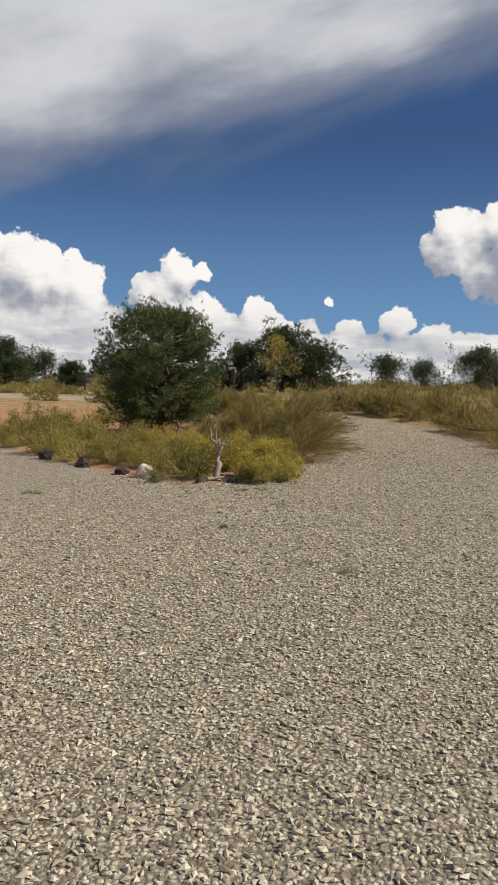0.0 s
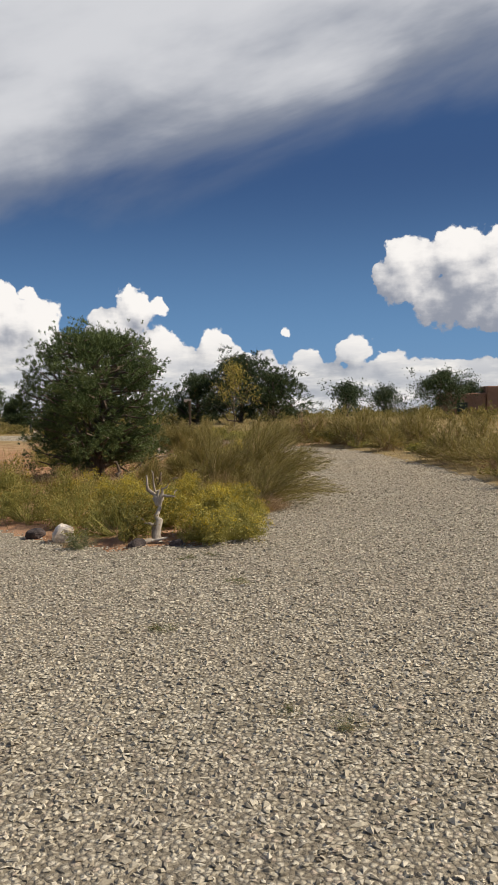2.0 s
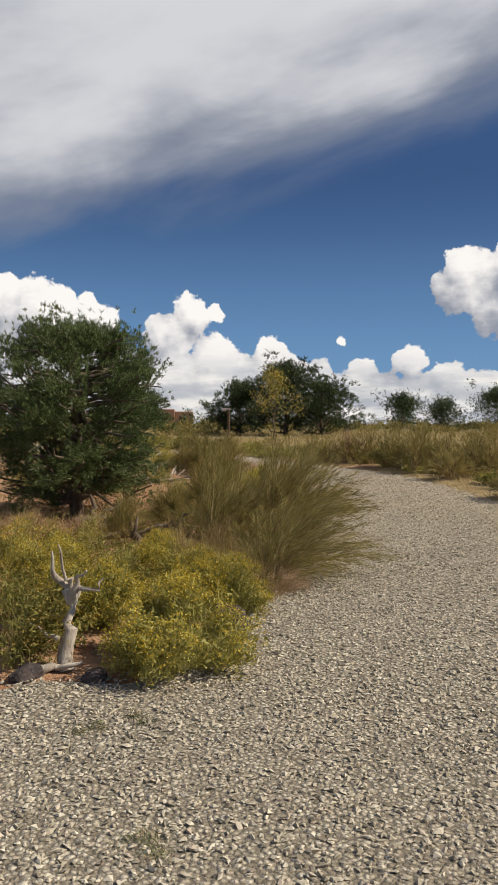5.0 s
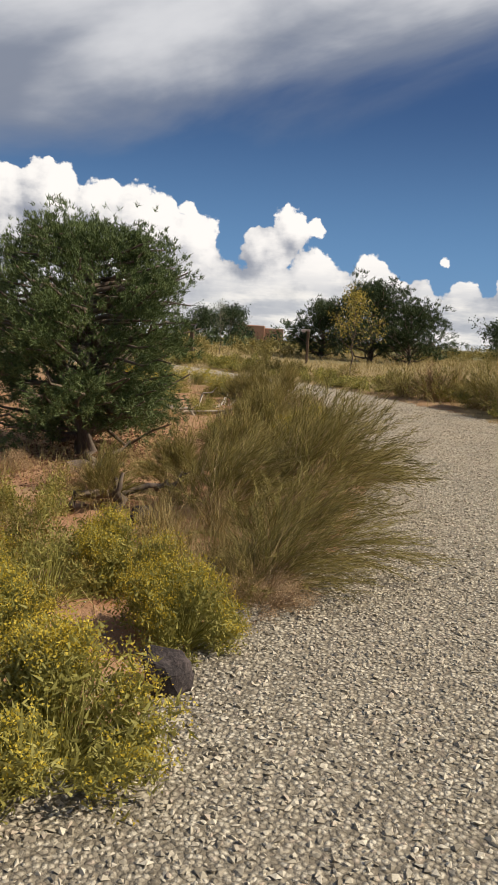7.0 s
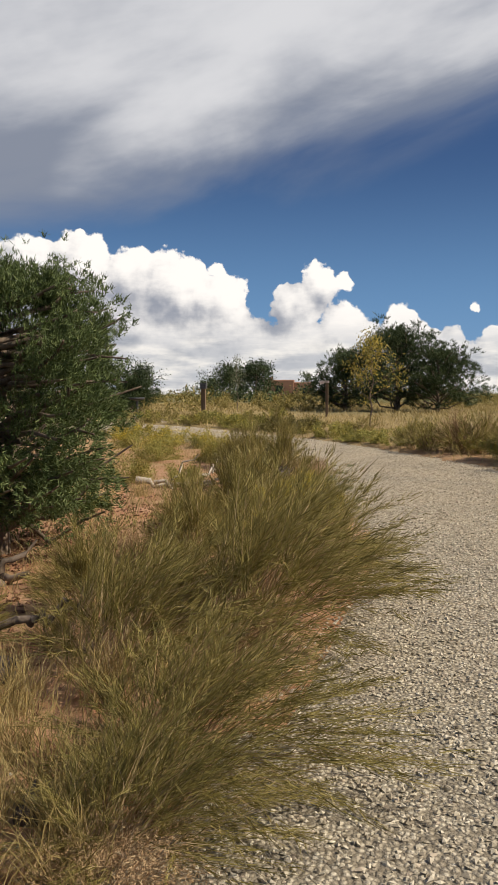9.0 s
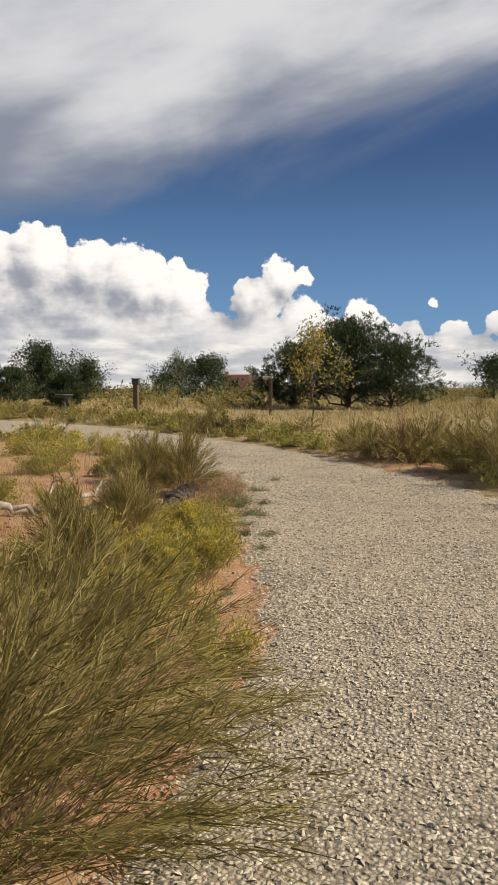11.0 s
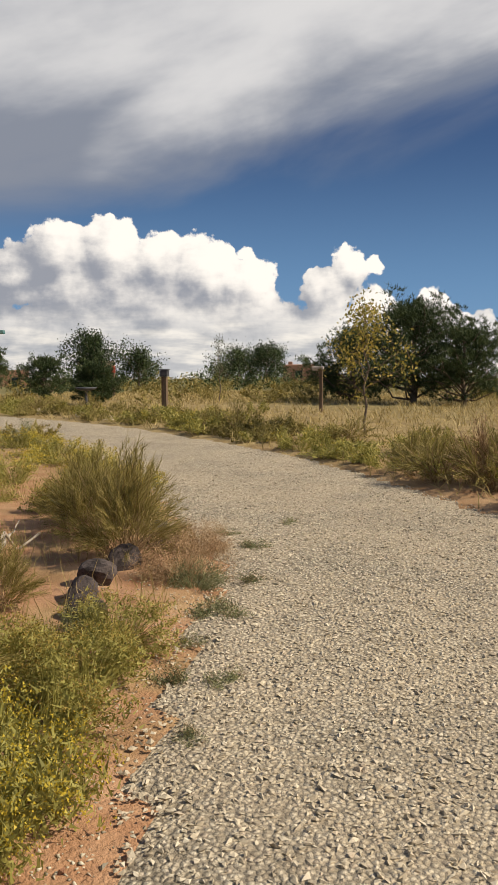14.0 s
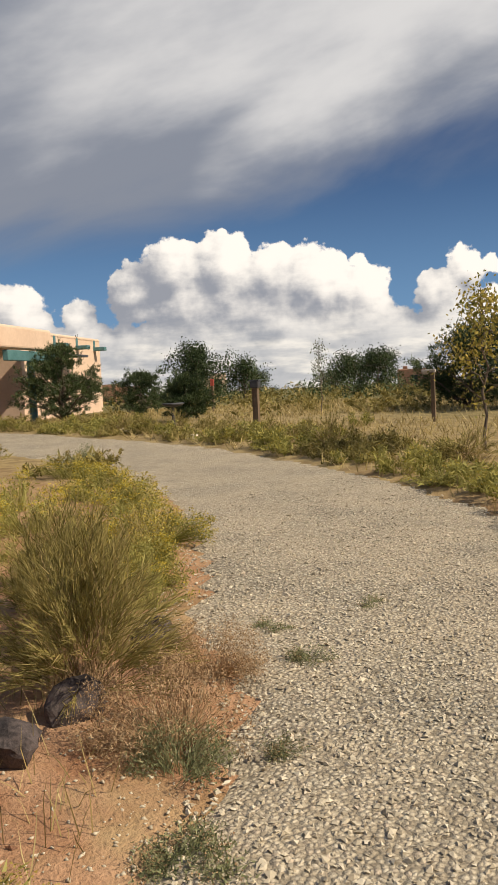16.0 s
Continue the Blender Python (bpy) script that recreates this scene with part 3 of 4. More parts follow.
# conifers
def conifer(name, seed, h, r, clumps, needle, per, leaf, base=0.12, squash=1.0, up=0.35, dense=0.55, ragged=0.16, thick=None, cone=False, spread=0.17, tight=0.055):
    """Trunk, limbs and a crown of needle tufts on twigs; the outline is uneven with gaps."""
    rng = np.random.default_rng(seed)
    root = new(name, None)
    wood, s = Soup(), Soup()
    tube(wood, wavy((0, 0, -0.1), (0.05 * r, 0, h * 0.86), rng, 7, 0.025), np.linspace(0.042 * h, 0.008 * h, 7), 8)
    limbs = int(26 + clumps / 120)
    lim = Soup()
    centers = []
    for k in range(limbs):
        z = h * (base * 0.7 + (0.86 - base * 0.7) * rng.uniform() ** (1.5 if cone else 1.0))
        a = k * 2.4 + rng.normal() * 0.3
        rise = max(0.05, (z / h - base) / (1 - base))
        reach = r * max(0.12, math.sqrt(max(0.0, 1 - (1.75 * max(0.0, rise - 0.35)) ** 2.2)) * (0.86 + 0.3 * min(rise, 0.35))) * rng.uniform(1 - ragged, 1 + ragged)
        if cone:
            reach = r * (1 - 0.9 * rise) ** 0.65 * rng.uniform(1 - ragged, 1 + ragged)
        end = (math.cos(a) * reach, math.sin(a) * reach, min(h * 0.98, z + reach * up * rng.uniform(0.5, 1.3)))
        pts = wavy((0, 0, z), end, rng, 5, 0.07)
        tube(lim, pts, np.linspace(0.012 * h, 0.003 * h, 5), 5)
        centers.append((np.array(end), pts))
    at = []
    per_limb = clumps // limbs
    for end, pts in centers:
        pts = np.array(pts)
        sprays = max(6, per_limb // 22)
        q = rng.uniform(0.12, 1.0, sprays) ** dense
        idx = q * (len(pts) - 1)
        lo = np.minimum(idx.astype(int), len(pts) - 2)
        c = pts[lo] + (pts[lo + 1] - pts[lo]) * (idx - lo)[:, None]
        c = c + rng.normal(size=c.shape) * (np.array([spread, spread, spread * 0.75]) * r * (0.5 + 0.5 * q[:, None]))
        c = np.repeat(c, per_limb // sprays, axis=0)
        c = c + rng.normal(size=c.shape) * [tight * r, tight * r, tight * r * 0.8]
        at.append(c)
    top = np.array([0, 0, h * 0.88]) + rng.normal(size=(clumps // 14, 3)) * [r * 0.22, r * 0.22, h * 0.045]
    at = np.vstack(at + [top])
    at = at[at[:, 2] > h * base * 0.55]
    out = unit(at - np.array([0, 0, h * 0.35])) + np.array([0, 0, 0.45])
    n = len(at)
    d = unit(out[:, None] * 0.9 + rng.normal(size=(n, per, 3)) * 0.75)
    start = at[:, None] + rng.normal(size=(n, per, 3)) * needle * 0.22
    end = start + d * needle * rng.uniform(0.6, 1.2, (n, per, 1))
    side = unit(np.cross(d, rng.normal(size=d.shape))) * (thick or needle * 0.11)
    s.add(np.stack([start - side, start + side, end], 2).reshape(-1, 3), np.arange(n * per * 3).reshape(-1, 3))
    part("trunk", wood.mesh("trunk", [M_BARK], True), root)
    tagged(part("limbs", lim.mesh("limbs", [M_BARK], True), root), kind="stuff")
    tagged(part("needles", s.mesh("needles", [leaf]), root), kind="stuff")
    return root


def broadleaf(name, seed, h, bare, r, count, size, leaf, trunk_r=0.03, shape=1.0, branches=14, clump=0.16, twigs=5):
    """Slender tree: trunk, forking branches, twigs with clusters of single leaves."""
    rng = np.random.default_rng(seed)
    root = new(name, None)
    w, br, s = Soup(), Soup(), Soup()
    spine = wavy((0, 0, -0.05), (0.06 * r, 0.05 * r, h * 0.94), rng, 9, 0.02)
    tube(w, spine, np.linspace(trunk_r, trunk_r * 0.2, 9), 8)
    tips = []
    for k in range(branches):
        q = bare / h + (0.93 - bare / h) * (k + rng.uniform()) / branches
        z = np.array(spine[0]) + (np.array(spine[-1]) - np.array(spine[0])) * q
        a = k * 2.4 + rng.normal() * 0.4
        rel = (q * h - bare) / (h - bare)
        reach = r * (0.55 + 0.55 * math.sin(math.pi * min(1, 0.25 + rel * shape))) * (1 - 0.5 * rel) * rng.uniform(0.7, 1.15)
        end = z + np.array([math.cos(a) * reach, math.sin(a) * reach, reach * rng.uniform(0.5, 1.0)])
        pts = wavy(z, end, rng, 4, 0.06)
        tube(br, pts, np.linspace(trunk_r * 0.42, trunk_r * 0.1, 4), 5)
        tips.append(end)
        for _ in range(twigs):
            b = np.array(pts[rng.integers(1, 4)])
            e = b + rng.normal(size=3) * reach * 0.33 + [0, 0, reach * 0.12]
            tube(br, [b, (b + e) / 2 + rng.normal(size=3) * 0.01, e], [trunk_r * 0.12, trunk_r * 0.08, trunk_r * 0.04], 4)
            tips.append(e)
    tips.append(np.array(spine[-1]))
    tips = np.array(tips)
    at = tips[rng.integers(0, len(tips), count)] + rng.normal(size=(count, 3)) * clump
    leaves(s, at, size, rng, 0, 0.5)
    part("trunk", w.mesh("trunk", [M_BARK], True), root)
    tagged(part("branches", br.mesh("branches", [M_BARK], True), root), kind="stuff")
    tagged(part("leaves", s.mesh("leaves", [leaf]), root), kind="stuff")
    return root


# ---------------------------------------------------------------- trees
pinon = tagged(conifer("pinon_pine", 3, 2.95, 1.33, 13500, 0.062, 11, M_PINE, 0.07, up=0.28, dense=0.5, ragged=0.10, thick=0.0055, spread=0.13, tight=0.055), "dense dark green rounded pinon pine on bare red soil", "pine tree")
pinon.matrix_basis = sit(-3.4, 19.3, 40)

JUNIPERS = "dense dark green juniper in the dry grass"
for seed, x, y, h, r, n in ((5, -0.9, 52.3, 3.0, 1.9, 1500), (6, -2.9, 53.0, 4.0, 2.4, 2200), (7, -5.6, 54.2, 3.1, 1.9, 1500),
                            (8, -23.6, 52.6, 3.6, 1.75, 1900), (9, -21.2, 55.5, 2.1, 1.3, 800), (10, -15.2, 49.4, 1.7, 0.95, 900)):
    j = tagged(conifer("juniper_tree", seed, h, r, int(n * 1.8), 0.16, 8, M_JUNIPER, 0.03, up=0.6, ragged=0.36, thick=0.015, cone=True, tight=0.06), JUNIPERS, "juniper", "junipers")
    j.matrix_basis = sit(x, y, seed * 50)

gold = tagged(broadleaf("young_tree", 21, 3.1, 0.95, 0.80, 1500, 0.085, M_GOLD, 0.032, 1.0, 15, 0.13), "slender young tree with yellowing autumn leaves in dry grass", "tree")
gold.matrix_basis = sit(-2.11, 37.3, 200)
sapling = tagged(broadleaf("sapling", 22, 3.0, 1.15, 0.32, 420, 0.08, M_GREYLEAF, 0.022, 0.8, 10, 0.09, 3), "thin sapling with sparse grey-green leaves", "sapling")
sapling.matrix_basis = sit(-10.4, 51.0, 0)

for seed, x, y, h, r, n, bare in ((31, 5.2, 80, 3.9, 1.5, 1500, 1.0), (32, 9.0, 84, 3.2, 1.6, 1300, 0.3), (33, 14.2, 84, 5.2, 2.5, 2600, 0.6), (34, 19.2, 95, 4.2, 2.4, 1500, 0.3),
                                  (35, -31.5, 79, 5.6, 2.3, 3200, 0.5), (36, -28.2, 81, 4.4, 1.5, 1100, 0.5), (37, -24.6, 96, 4.4, 2.2, 2000, 0.3), (38, -20.9, 93, 4.5, 2.5, 2300, 0.3),
                                  (39, -40, 108, 4.0, 1.8, 1200, 0.4), (40, -29.0, 104, 3.0, 1.6, 900, 0.3), (41, 27, 100, 4.4, 2.6, 1500, 0.3), (42, -10, 112, 3.4, 2.4, 1600, 0.3)):
    o = tagged(broadleaf("tree", seed, h * 0.78, bare * 0.5, r * 0.95, int(n * 3.2), 0.18, M_JUNIPER, 0.10, 1.0, 20, 0.28, 6), "distant dark green bushy tree on the plain", "tree", "distant trees")
    o.matrix_basis = sit(x, y, seed * 31)


# ---------------------------------------------------------------- houses
def adobe_house():
    """Pink stucco house: long facade with drain spouts, a shaded porch at its near end."""
    root = tagged(new("house"), "pale pink stucco adobe house with teal porch beams", "house")
    wall, spout, frame_s, glass, teal, dark = Soup(), Soup(), Soup(), Soup(), Soup(), Soup()
    L = 14.6
    # facade: x runs along it, y points into the house; pieces leave the window open
    for x0, x1, z0, z1 in ((0, 4.6, -1, 4.3), (4.6, 6.2, -1, 0.75), (4.6, 6.2, 2.75, 4.3), (6.2, L, -1, 4.3)):
        block(wall, x0 - (0.0 if x0 == 0 else 0.0), x1, 0, 0.4, z0, z1, 0, 0.0)
    block(wall, -6.5, L, 5.0, 5.4, -1, 4.3)
    block(wall, L - 0.4, L, 0.4, 5.0, -1, 4.3)
    block(wall, 0.0, 0.4, 0.4, 5.0, -1, 4.3)
    block(wall, -6.5, L - 0.4, 0.403, 5.0, 3.6, 3.9)
    block(wall, -6.5, 0.0, -1.6, -1.2, 3.25, 4.25, 0, 0.12, 3)
    cap = Soup()
    block(cap, -0.02, L + 0.02, -0.03, 0.43, 4.2, 4.42, 0, 0.1, 3)
    for k, x in enumerate((1.4, 5.0, 9.2, 13.0)):
        spout = Soup()
        block(spout, x, x + 0.55, -0.75, 0.1, 3.62, 3.86, 0, 0.03)
        block(spout, x + 0.1, x + 0.45, -0.034, 0.02, 3.858, 4.3, 0, 0.01)
        part("drain_spout", spout.mesh("drain_spout", [M_TEAL]), root)
    block(frame_s, 4.5, 4.62, -0.05, 0.2, 0.7, 2.8, 0, 0.01)
    block(frame_s, 6.18, 6.3, -0.05, 0.2, 0.7, 2.8, 0, 0.01)
    block(frame_s, 4.62, 6.18, -0.05, 0.2, 2.7, 2.82, 0, 0.01)
    block(frame_s, 5.36, 5.44, 0.05, 0.15, 0.75, 2.7, 0, 0.01)
    block(glass, 4.62, 6.18, 0.18, 0.21, 0.75, 2.75)
    block(dark, 3.9, 7.6, -1.2, -0.01, 3.08, 3.22, 0, 0.02)
    block(teal, -5.5, -0.05, -1.5, -1.25, 2.75, 3.2, 0, 0.03)
    block(teal, -0.6, 0.35, -1.62, -1.15, 2.95, 3.45, 0, 0.04)
    block(teal, -2.75, -2.45, -1.55, -1.25, -1, 2.75, 0, 0.05)
    wob = root
    part("wall", wall.mesh("wall", [M_ADOBE]), wob)
    part("parapet", cap.mesh("parapet", [M_ADOBE]), wob)
    win = part("window_frame", frame_s.mesh("window_frame", [M_TEAL]), wob)
    part("pane", glass.mesh("pane", [M_GLASS]), wob)
    part("awning", dark.mesh("awning", [M_DARKMETAL]), wob)
    part("porch_beam", teal.mesh("porch_beam", [M_TEAL]), wob)
    ang = math.degrees(math.atan2(13.8, -5.2))
    root.matrix_basis = pose(-27.1, 54.1, spot(-27.1, 54.1) + 0.1, 0, 0, ang)


def far_house(x, y, turn, parts, mat, label):
    """Flat-roofed stucco house of several blocks with recessed windows; parts are (x0, x1, depth, height)."""
    root = tagged(new("house"), label, "house", "distant houses")
    w, g, f = Soup(), Soup(), Soup()
    for x0, x1, d, h in parts:
        block(w, x0, x1, 0.0 if d > 4 else 0.5, d, -1.0, h, 0, 0.14, 3)
        for k in range(max(1, int((x1 - x0) / 3.2))):
            cx = x0 + (k + 0.5) * (x1 - x0) / max(1, int((x1 - x0) / 3.2))
            y0 = 0.0 if d > 4 else 0.5
            f, g = Soup(), Soup()
            block(f, cx - 0.62, cx + 0.62, y0 - 0.05, y0 + 0.05, h - 2.2, h - 0.9, 0, 0.02)
            block(g, cx - 0.52, cx + 0.52, y0 - 0.07, y0 + 0.03, h - 2.1, h - 1.0)
            part("window_frame", f.mesh("window_frame", [M_WOOD]), root)
            part("pane", g.mesh("pane", [M_GLASS]), root)
    block(w, parts[0][0] + 0.8, parts[0][0] + 1.5, 1.5, 2.2, 1.0, parts[0][3] + 0.5, 0, 0.08, 2)
    part("wall", w.mesh("wall", [mat]), root)
    root.matrix_basis = pose(x, y, spot(x, y), 0, 0, turn)


adobe_house()
far_house(-35, 150, 12, [(0, 5.2, 7, 3.0), (5.2, 8.5, 3.5, 2.6)], M_ADOBE_RED, "distant brown stucco flat-roofed adobe house")
far_house(-66, 138, 25, [(0, 3.5, 6, 3.2), (3.5, 6, 3.5, 3.8)], M_ADOBE_TAN, "distant tan stucco flat-roofed house")
far_house(-68, 112, 30, [(0, 5, 6, 2.6), (5, 8, 4, 2.2)], M_ADOBE_RED, "distant reddish stucco flat-roofed house")
far_house(15.5, 92, -6, [(0, 5.0, 3.5, 2.3), (5.0, 9.2, 7, 3.0)], M_ADOBE_RED, "brown stucco adobe house with a low porch")


# ---------------------------------------------------------------- posts
def bollard(x, y, h, w, head, label):
    """Square wooden path light: weathered post with a flat head reaching to one side."""
    root = tagged(new("path_light"), label, "path light")
    s, c = Soup(), Soup()
    block(s, -w / 2, w / 2, -w / 2, w / 2, -0.3, h, 0, 0.012)
    part("post", s.mesh("post", [M_WOOD]), root)
    if head:
        block(c, -0.3, w / 2 + 0.03, -w / 2 - 0.03, w / 2 + 0.03, h + 0.002, h + 0.09, 0, 0.015)
        block(c, -0.28, -0.12, -w / 2 + 0.01, w / 2 - 0.01, h - 0.05, h + 0.001, 0, 0.01)
    else:
        block(c, -w * 0.75, w * 0.75, -w * 0.75, w * 0.75, h + 0.002, h + 0.2, 0, 0.03)
        block(c, -w * 0.9, w * 0.9, -w * 0.9, w * 0.9, h + 0.2, h + 0.235, 0, 0.01)
    part("lamp_head", c.mesh("lamp_head", [M_DRIFT if head else M_DARKMETAL]), root)
    root.matrix_basis = pose(x, y, spot(x, y), 0, 0, 5)


bollard(-5.0, 45.7, 1.4, 0.11, True, "weathered wooden path light with a flat head")
bollard(-9.7, 43.9, 1.2, 0.17, False, "dark wooden post with a black lantern cap")


def red_post():
    root = tagged(new("marker_post"), "thin dark post with a faded red top in grass", "post")
    s, c = Soup(), Soup()
    tube(s, [(0, 0, -0.2), (0.01, 0, 1.3)], [0.07, 0.06], 8)
    block(c, -0.09, 0.09, -0.07, 0.07, 1.28, 1.62, 0, 0.02)
    part("post", s.mesh("post", [M_WOOD]), root)
    part("cap", c.mesh("cap", [M_RED]), root)
    root.matrix_basis = pose(-19.0, 58.6, spot(-19, 58.6), 0, 0, 20)


red_post()


def bird_bath():
    root = tagged(new("bird_bath"), "dark metal pedestal bowl at the edge of the drive", "bird bath")
    s, c = Soup(), Soup()
    tube(s, [(0, 0, -0.05), (0, 0, 0.1), (0, 0, 0.7)], [0.16, 0.06, 0.05], 12)
    tube(c, [(0, 0, 0.68), (0, 0, 0.72), (0, 0, 0.80), (0, 0, 0.76)], [0.08, 0.28, 0.36, 0.3], 20)
    part("pedestal", s.mesh("pedestal", [M_DARKMETAL], True), root)
    part("bowl", c.mesh("bowl", [M_DARKMETAL], True), root)
    root.matrix_basis = pose(-12.9, 44.6, spot(-12.9, 44.6))


bird_bath()


# ---------------------------------------------------------------- dead wood and rocks
def dead_wood(name, seed, base, arms, thick, mat, label):
    """Twisted weathered branch: a stem that forks into tapering arms."""
    rng = np.random.default_rng(seed)
    s = Soup()
    for a, b, r in arms:
        pts = wavy(a, b, rng, 7, 0.09)
        tube(s, pts, [thick * r * (1 - 0.78 * q) * rng.uniform(0.85, 1.15) for q in np.linspace(0, 1, 7)], 8)
    o = tagged(new(name, s.mesh(name, [mat], True)), label, "dead wood")
    o.matrix_basis = sit(*base)
    return o


dead_wood("driftwood", 1, (-1.15, 12.45, 0), [((0, 0, 0), (0.0, 0.1, 0.45), 1.6), ((0, 0.1, 0.4), (-0.12, 0.08, 0.72), 0.9), ((0, 0.1, 0.4), (0.12, 0.02, 0.62), 0.8), ((0, 0.1, 0.45), (-0.05, 0, 0.78), 0.6),
          ((0, 0.1, 0.42), (0.2, 0.1, 0.56), 0.6), ((-0.16, -0.08, 0.03), (0.1, -0.02, 0.07), 1.0), ((-0.05, 0, 0.2), (-0.22, -0.03, 0.3), 0.5)], 0.036, M_DRIFT, "upright twisted silver driftwood snag among shrubs")
dead_wood("fallen_branch", 2, (-1.72, 16.55, 30), [((-0.5, 0, 0.05), (0.55, 0.1, 0.28), 1.2), ((-0.1, 0, 0.1), (-0.12, 0.2, 0.42), 0.9), ((0.25, 0.05, 0.2), (0.5, -0.2, 0.4), 0.7), ((-0.1, 0, 0.0), (-0.05, 0.02, 0.35), 1.4)], 0.04, M_BARK, "dark dead forked branch lying in dry grass")
dead_wood("log", 3, (-3.3, 24.1, 8), [((-0.7, 0, 0.12), (0.8, 0.1, 0.16), 1.5), ((-0.4, -0.1, 0.1), (0.7, -0.25, 0.12), 1.0), ((-0.2, 0.15, 0.1), (0.2, 0.4, 0.5), 0.7)], 0.038, M_DRIFT, "pale weathered logs lying on bare red soil")
dead_wood("fallen_branch", 4, (-3.3, 25.6, 60), [((-0.3, 0, 0.02), (0.45, 0.1, 0.12), 1.0), ((0.0, 0, 0.05), (0.3, 0.2, 0.25), 0.6)], 0.035, M_DRIFT, "pale weathered branch on soil")
dead_wood("root_stump", 5, (-2.7, 18.1, 20), [((-0.3, 0, 0.02), (0.3, 0, 0.1), 2.0), ((0, 0, 0.05), (-0.1, 0.1, 0.4), 1.2), ((0, 0, 0.05), (0.35, 0.1, 0.35), 0.8)], 0.05, M_BARK, "dark broken root stump beneath the pine")

for seed, x, y, r, flat, mat, label in ((1, -2.22, 12.68, 0.14, 1.0, M_PALE, "small pale pinkish-white rock at the gravel edge"), (2, -0.32, 13.5, 0.16, 1.0, M_LAVA, "dark rough lava rock under a shrub"),
                                       (3, -1.35, 12.3, 0.11, 0.7, M_LAVA, "dark lava rock at the gravel edge"), (4, -0.95, 12.33, 0.10, 0.6, M_LAVA, "dark lava rock at the gravel edge"), (5, -2.02, 25.0, 0.17, 0.8, M_LAVA, "dark grey lava rock on red soil"),
                                       (6, -1.95, 24.62, 0.15, 0.85, M_LAVA, "dark grey lava rock on red soil"), (7, -1.72, 24.3, 0.16, 0.8, M_LAVA, "dark grey lava rock on red soil"), (8, -2.05, 25.5, 0.16, 0.9, M_LAVA, "dark grey lava rock on red soil"),
                                       (9, -2.15, 26.4, 0.18, 0.9, M_LAVA, "dark grey lava rock beside a broom shrub"), (10, -2.6, 12.9, 0.12, 0.7, M_LAVA, "dark lava rock at the gravel edge"), (11, -3.4, 13.6, 0.16, 0.7, M_LAVA, "dark lava rock at the gravel edge"),
                                       (12, -4.3, 14.5, 0.16, 0.7, M_LAVA, "dark lava rock at the gravel edge"), (13, -13.9, 43.2, 0.22, 0.6, M_PALE, "pale edging stone beside the drive"), (14, -11.9, 42.4, 0.2, 0.6, M_PALE, "pale edging stone beside the drive"),
                                       (15, -10.3, 41.2, 0.2, 0.5, M_PALE, "pale edging stone beside the drive"), (16, -16.0, 44.2, 0.26, 0.7, M_PALE, "pale edging stone beside the drive"), (17, -1.5, 16.3, 0.14, 0.7, M_LAVA, "dark lava rock in dry grass"), (18, -0.55, 15.1, 0.13, 0.7, M_LAVA, "dark lava rock beside the drive")):
    o = tagged(rock("rock", seed, r, mat, flat), label, "rock", "edging rocks")
    o.matrix_basis = sit(x, y, seed * 77)


# ---------------------------------------------------------------- shrubs in the planted bed
YELLOW = [mound("chamisa_shrub", 40 + k, 950, 0.45, 0.6, 1.0, M_CHAM, M_YELLOW, 0.004) for k in range(3)]
YELLOW_FAR = [mound("chamisa_shrub", 45 + k, 300, 0.45, 0.6, 1.0, M_CHAM, M_YELLOW, 0.006, 0.6) for k in range(2)]
OLIVE = [mound("chamisa_shrub", 50 + k, 340, 0.45, 0.6, 0.8, M_CHAM, M_OCHRE, 0.005, 0.8) for k in range(3)]
scatter(YELLOW, [(-0.50, 12.66, 1.05, 1.0), (-0.42, 14.0, 0.8, 0.8), (-1.3, 13.4, 0.9, 0.9), (-0.85, 21.95, 0.9, 1.0), (-0.95, 21.2, 0.85, 0.9), (-0.85, 20.3, 0.75, 0.85), (-1.0, 14.7, 0.8, 0.9), (-1.9, 14.2, 0.9, 0.9)],
        "rounded yellow-flowering rabbitbrush at the edge of the drive", "shrub", "rabbitbrush shrubs")
scatter(YELLOW_FAR, [(-3.4, 28.6, 1.0, 0.75), (-3.9, 29.3, 1.1, 0.8), (-2.7, 27.2, 0.8, 0.6), (-4.6, 29.8, 1.2, 0.9), (-5.4, 30.8, 1.3, 0.9), (-6.3, 31.7, 1.3, 0.9), (-7.3, 32.6, 1.4, 0.85), (-5.6, 29.3, 1.3, 1.0), (-4.1, 28.6, 1.0, 0.9), (-8.4, 33.6, 1.3, 0.8), (-6.8, 30.5, 1.5, 1.0), (-0.1, 19.7, 0.65, 0.9),
                 (-2.6, 15.0, 0.9, 1.0), (-4.8, 17.8, 1.1, 1.2), (-5.6, 18.6, 1.1, 1.2), (-1.6, 21.6, 0.9, 1.0)],
        "rounded yellow-flowering rabbitbrush at the edge of the drive", "shrub", "rabbitbrush shrubs")
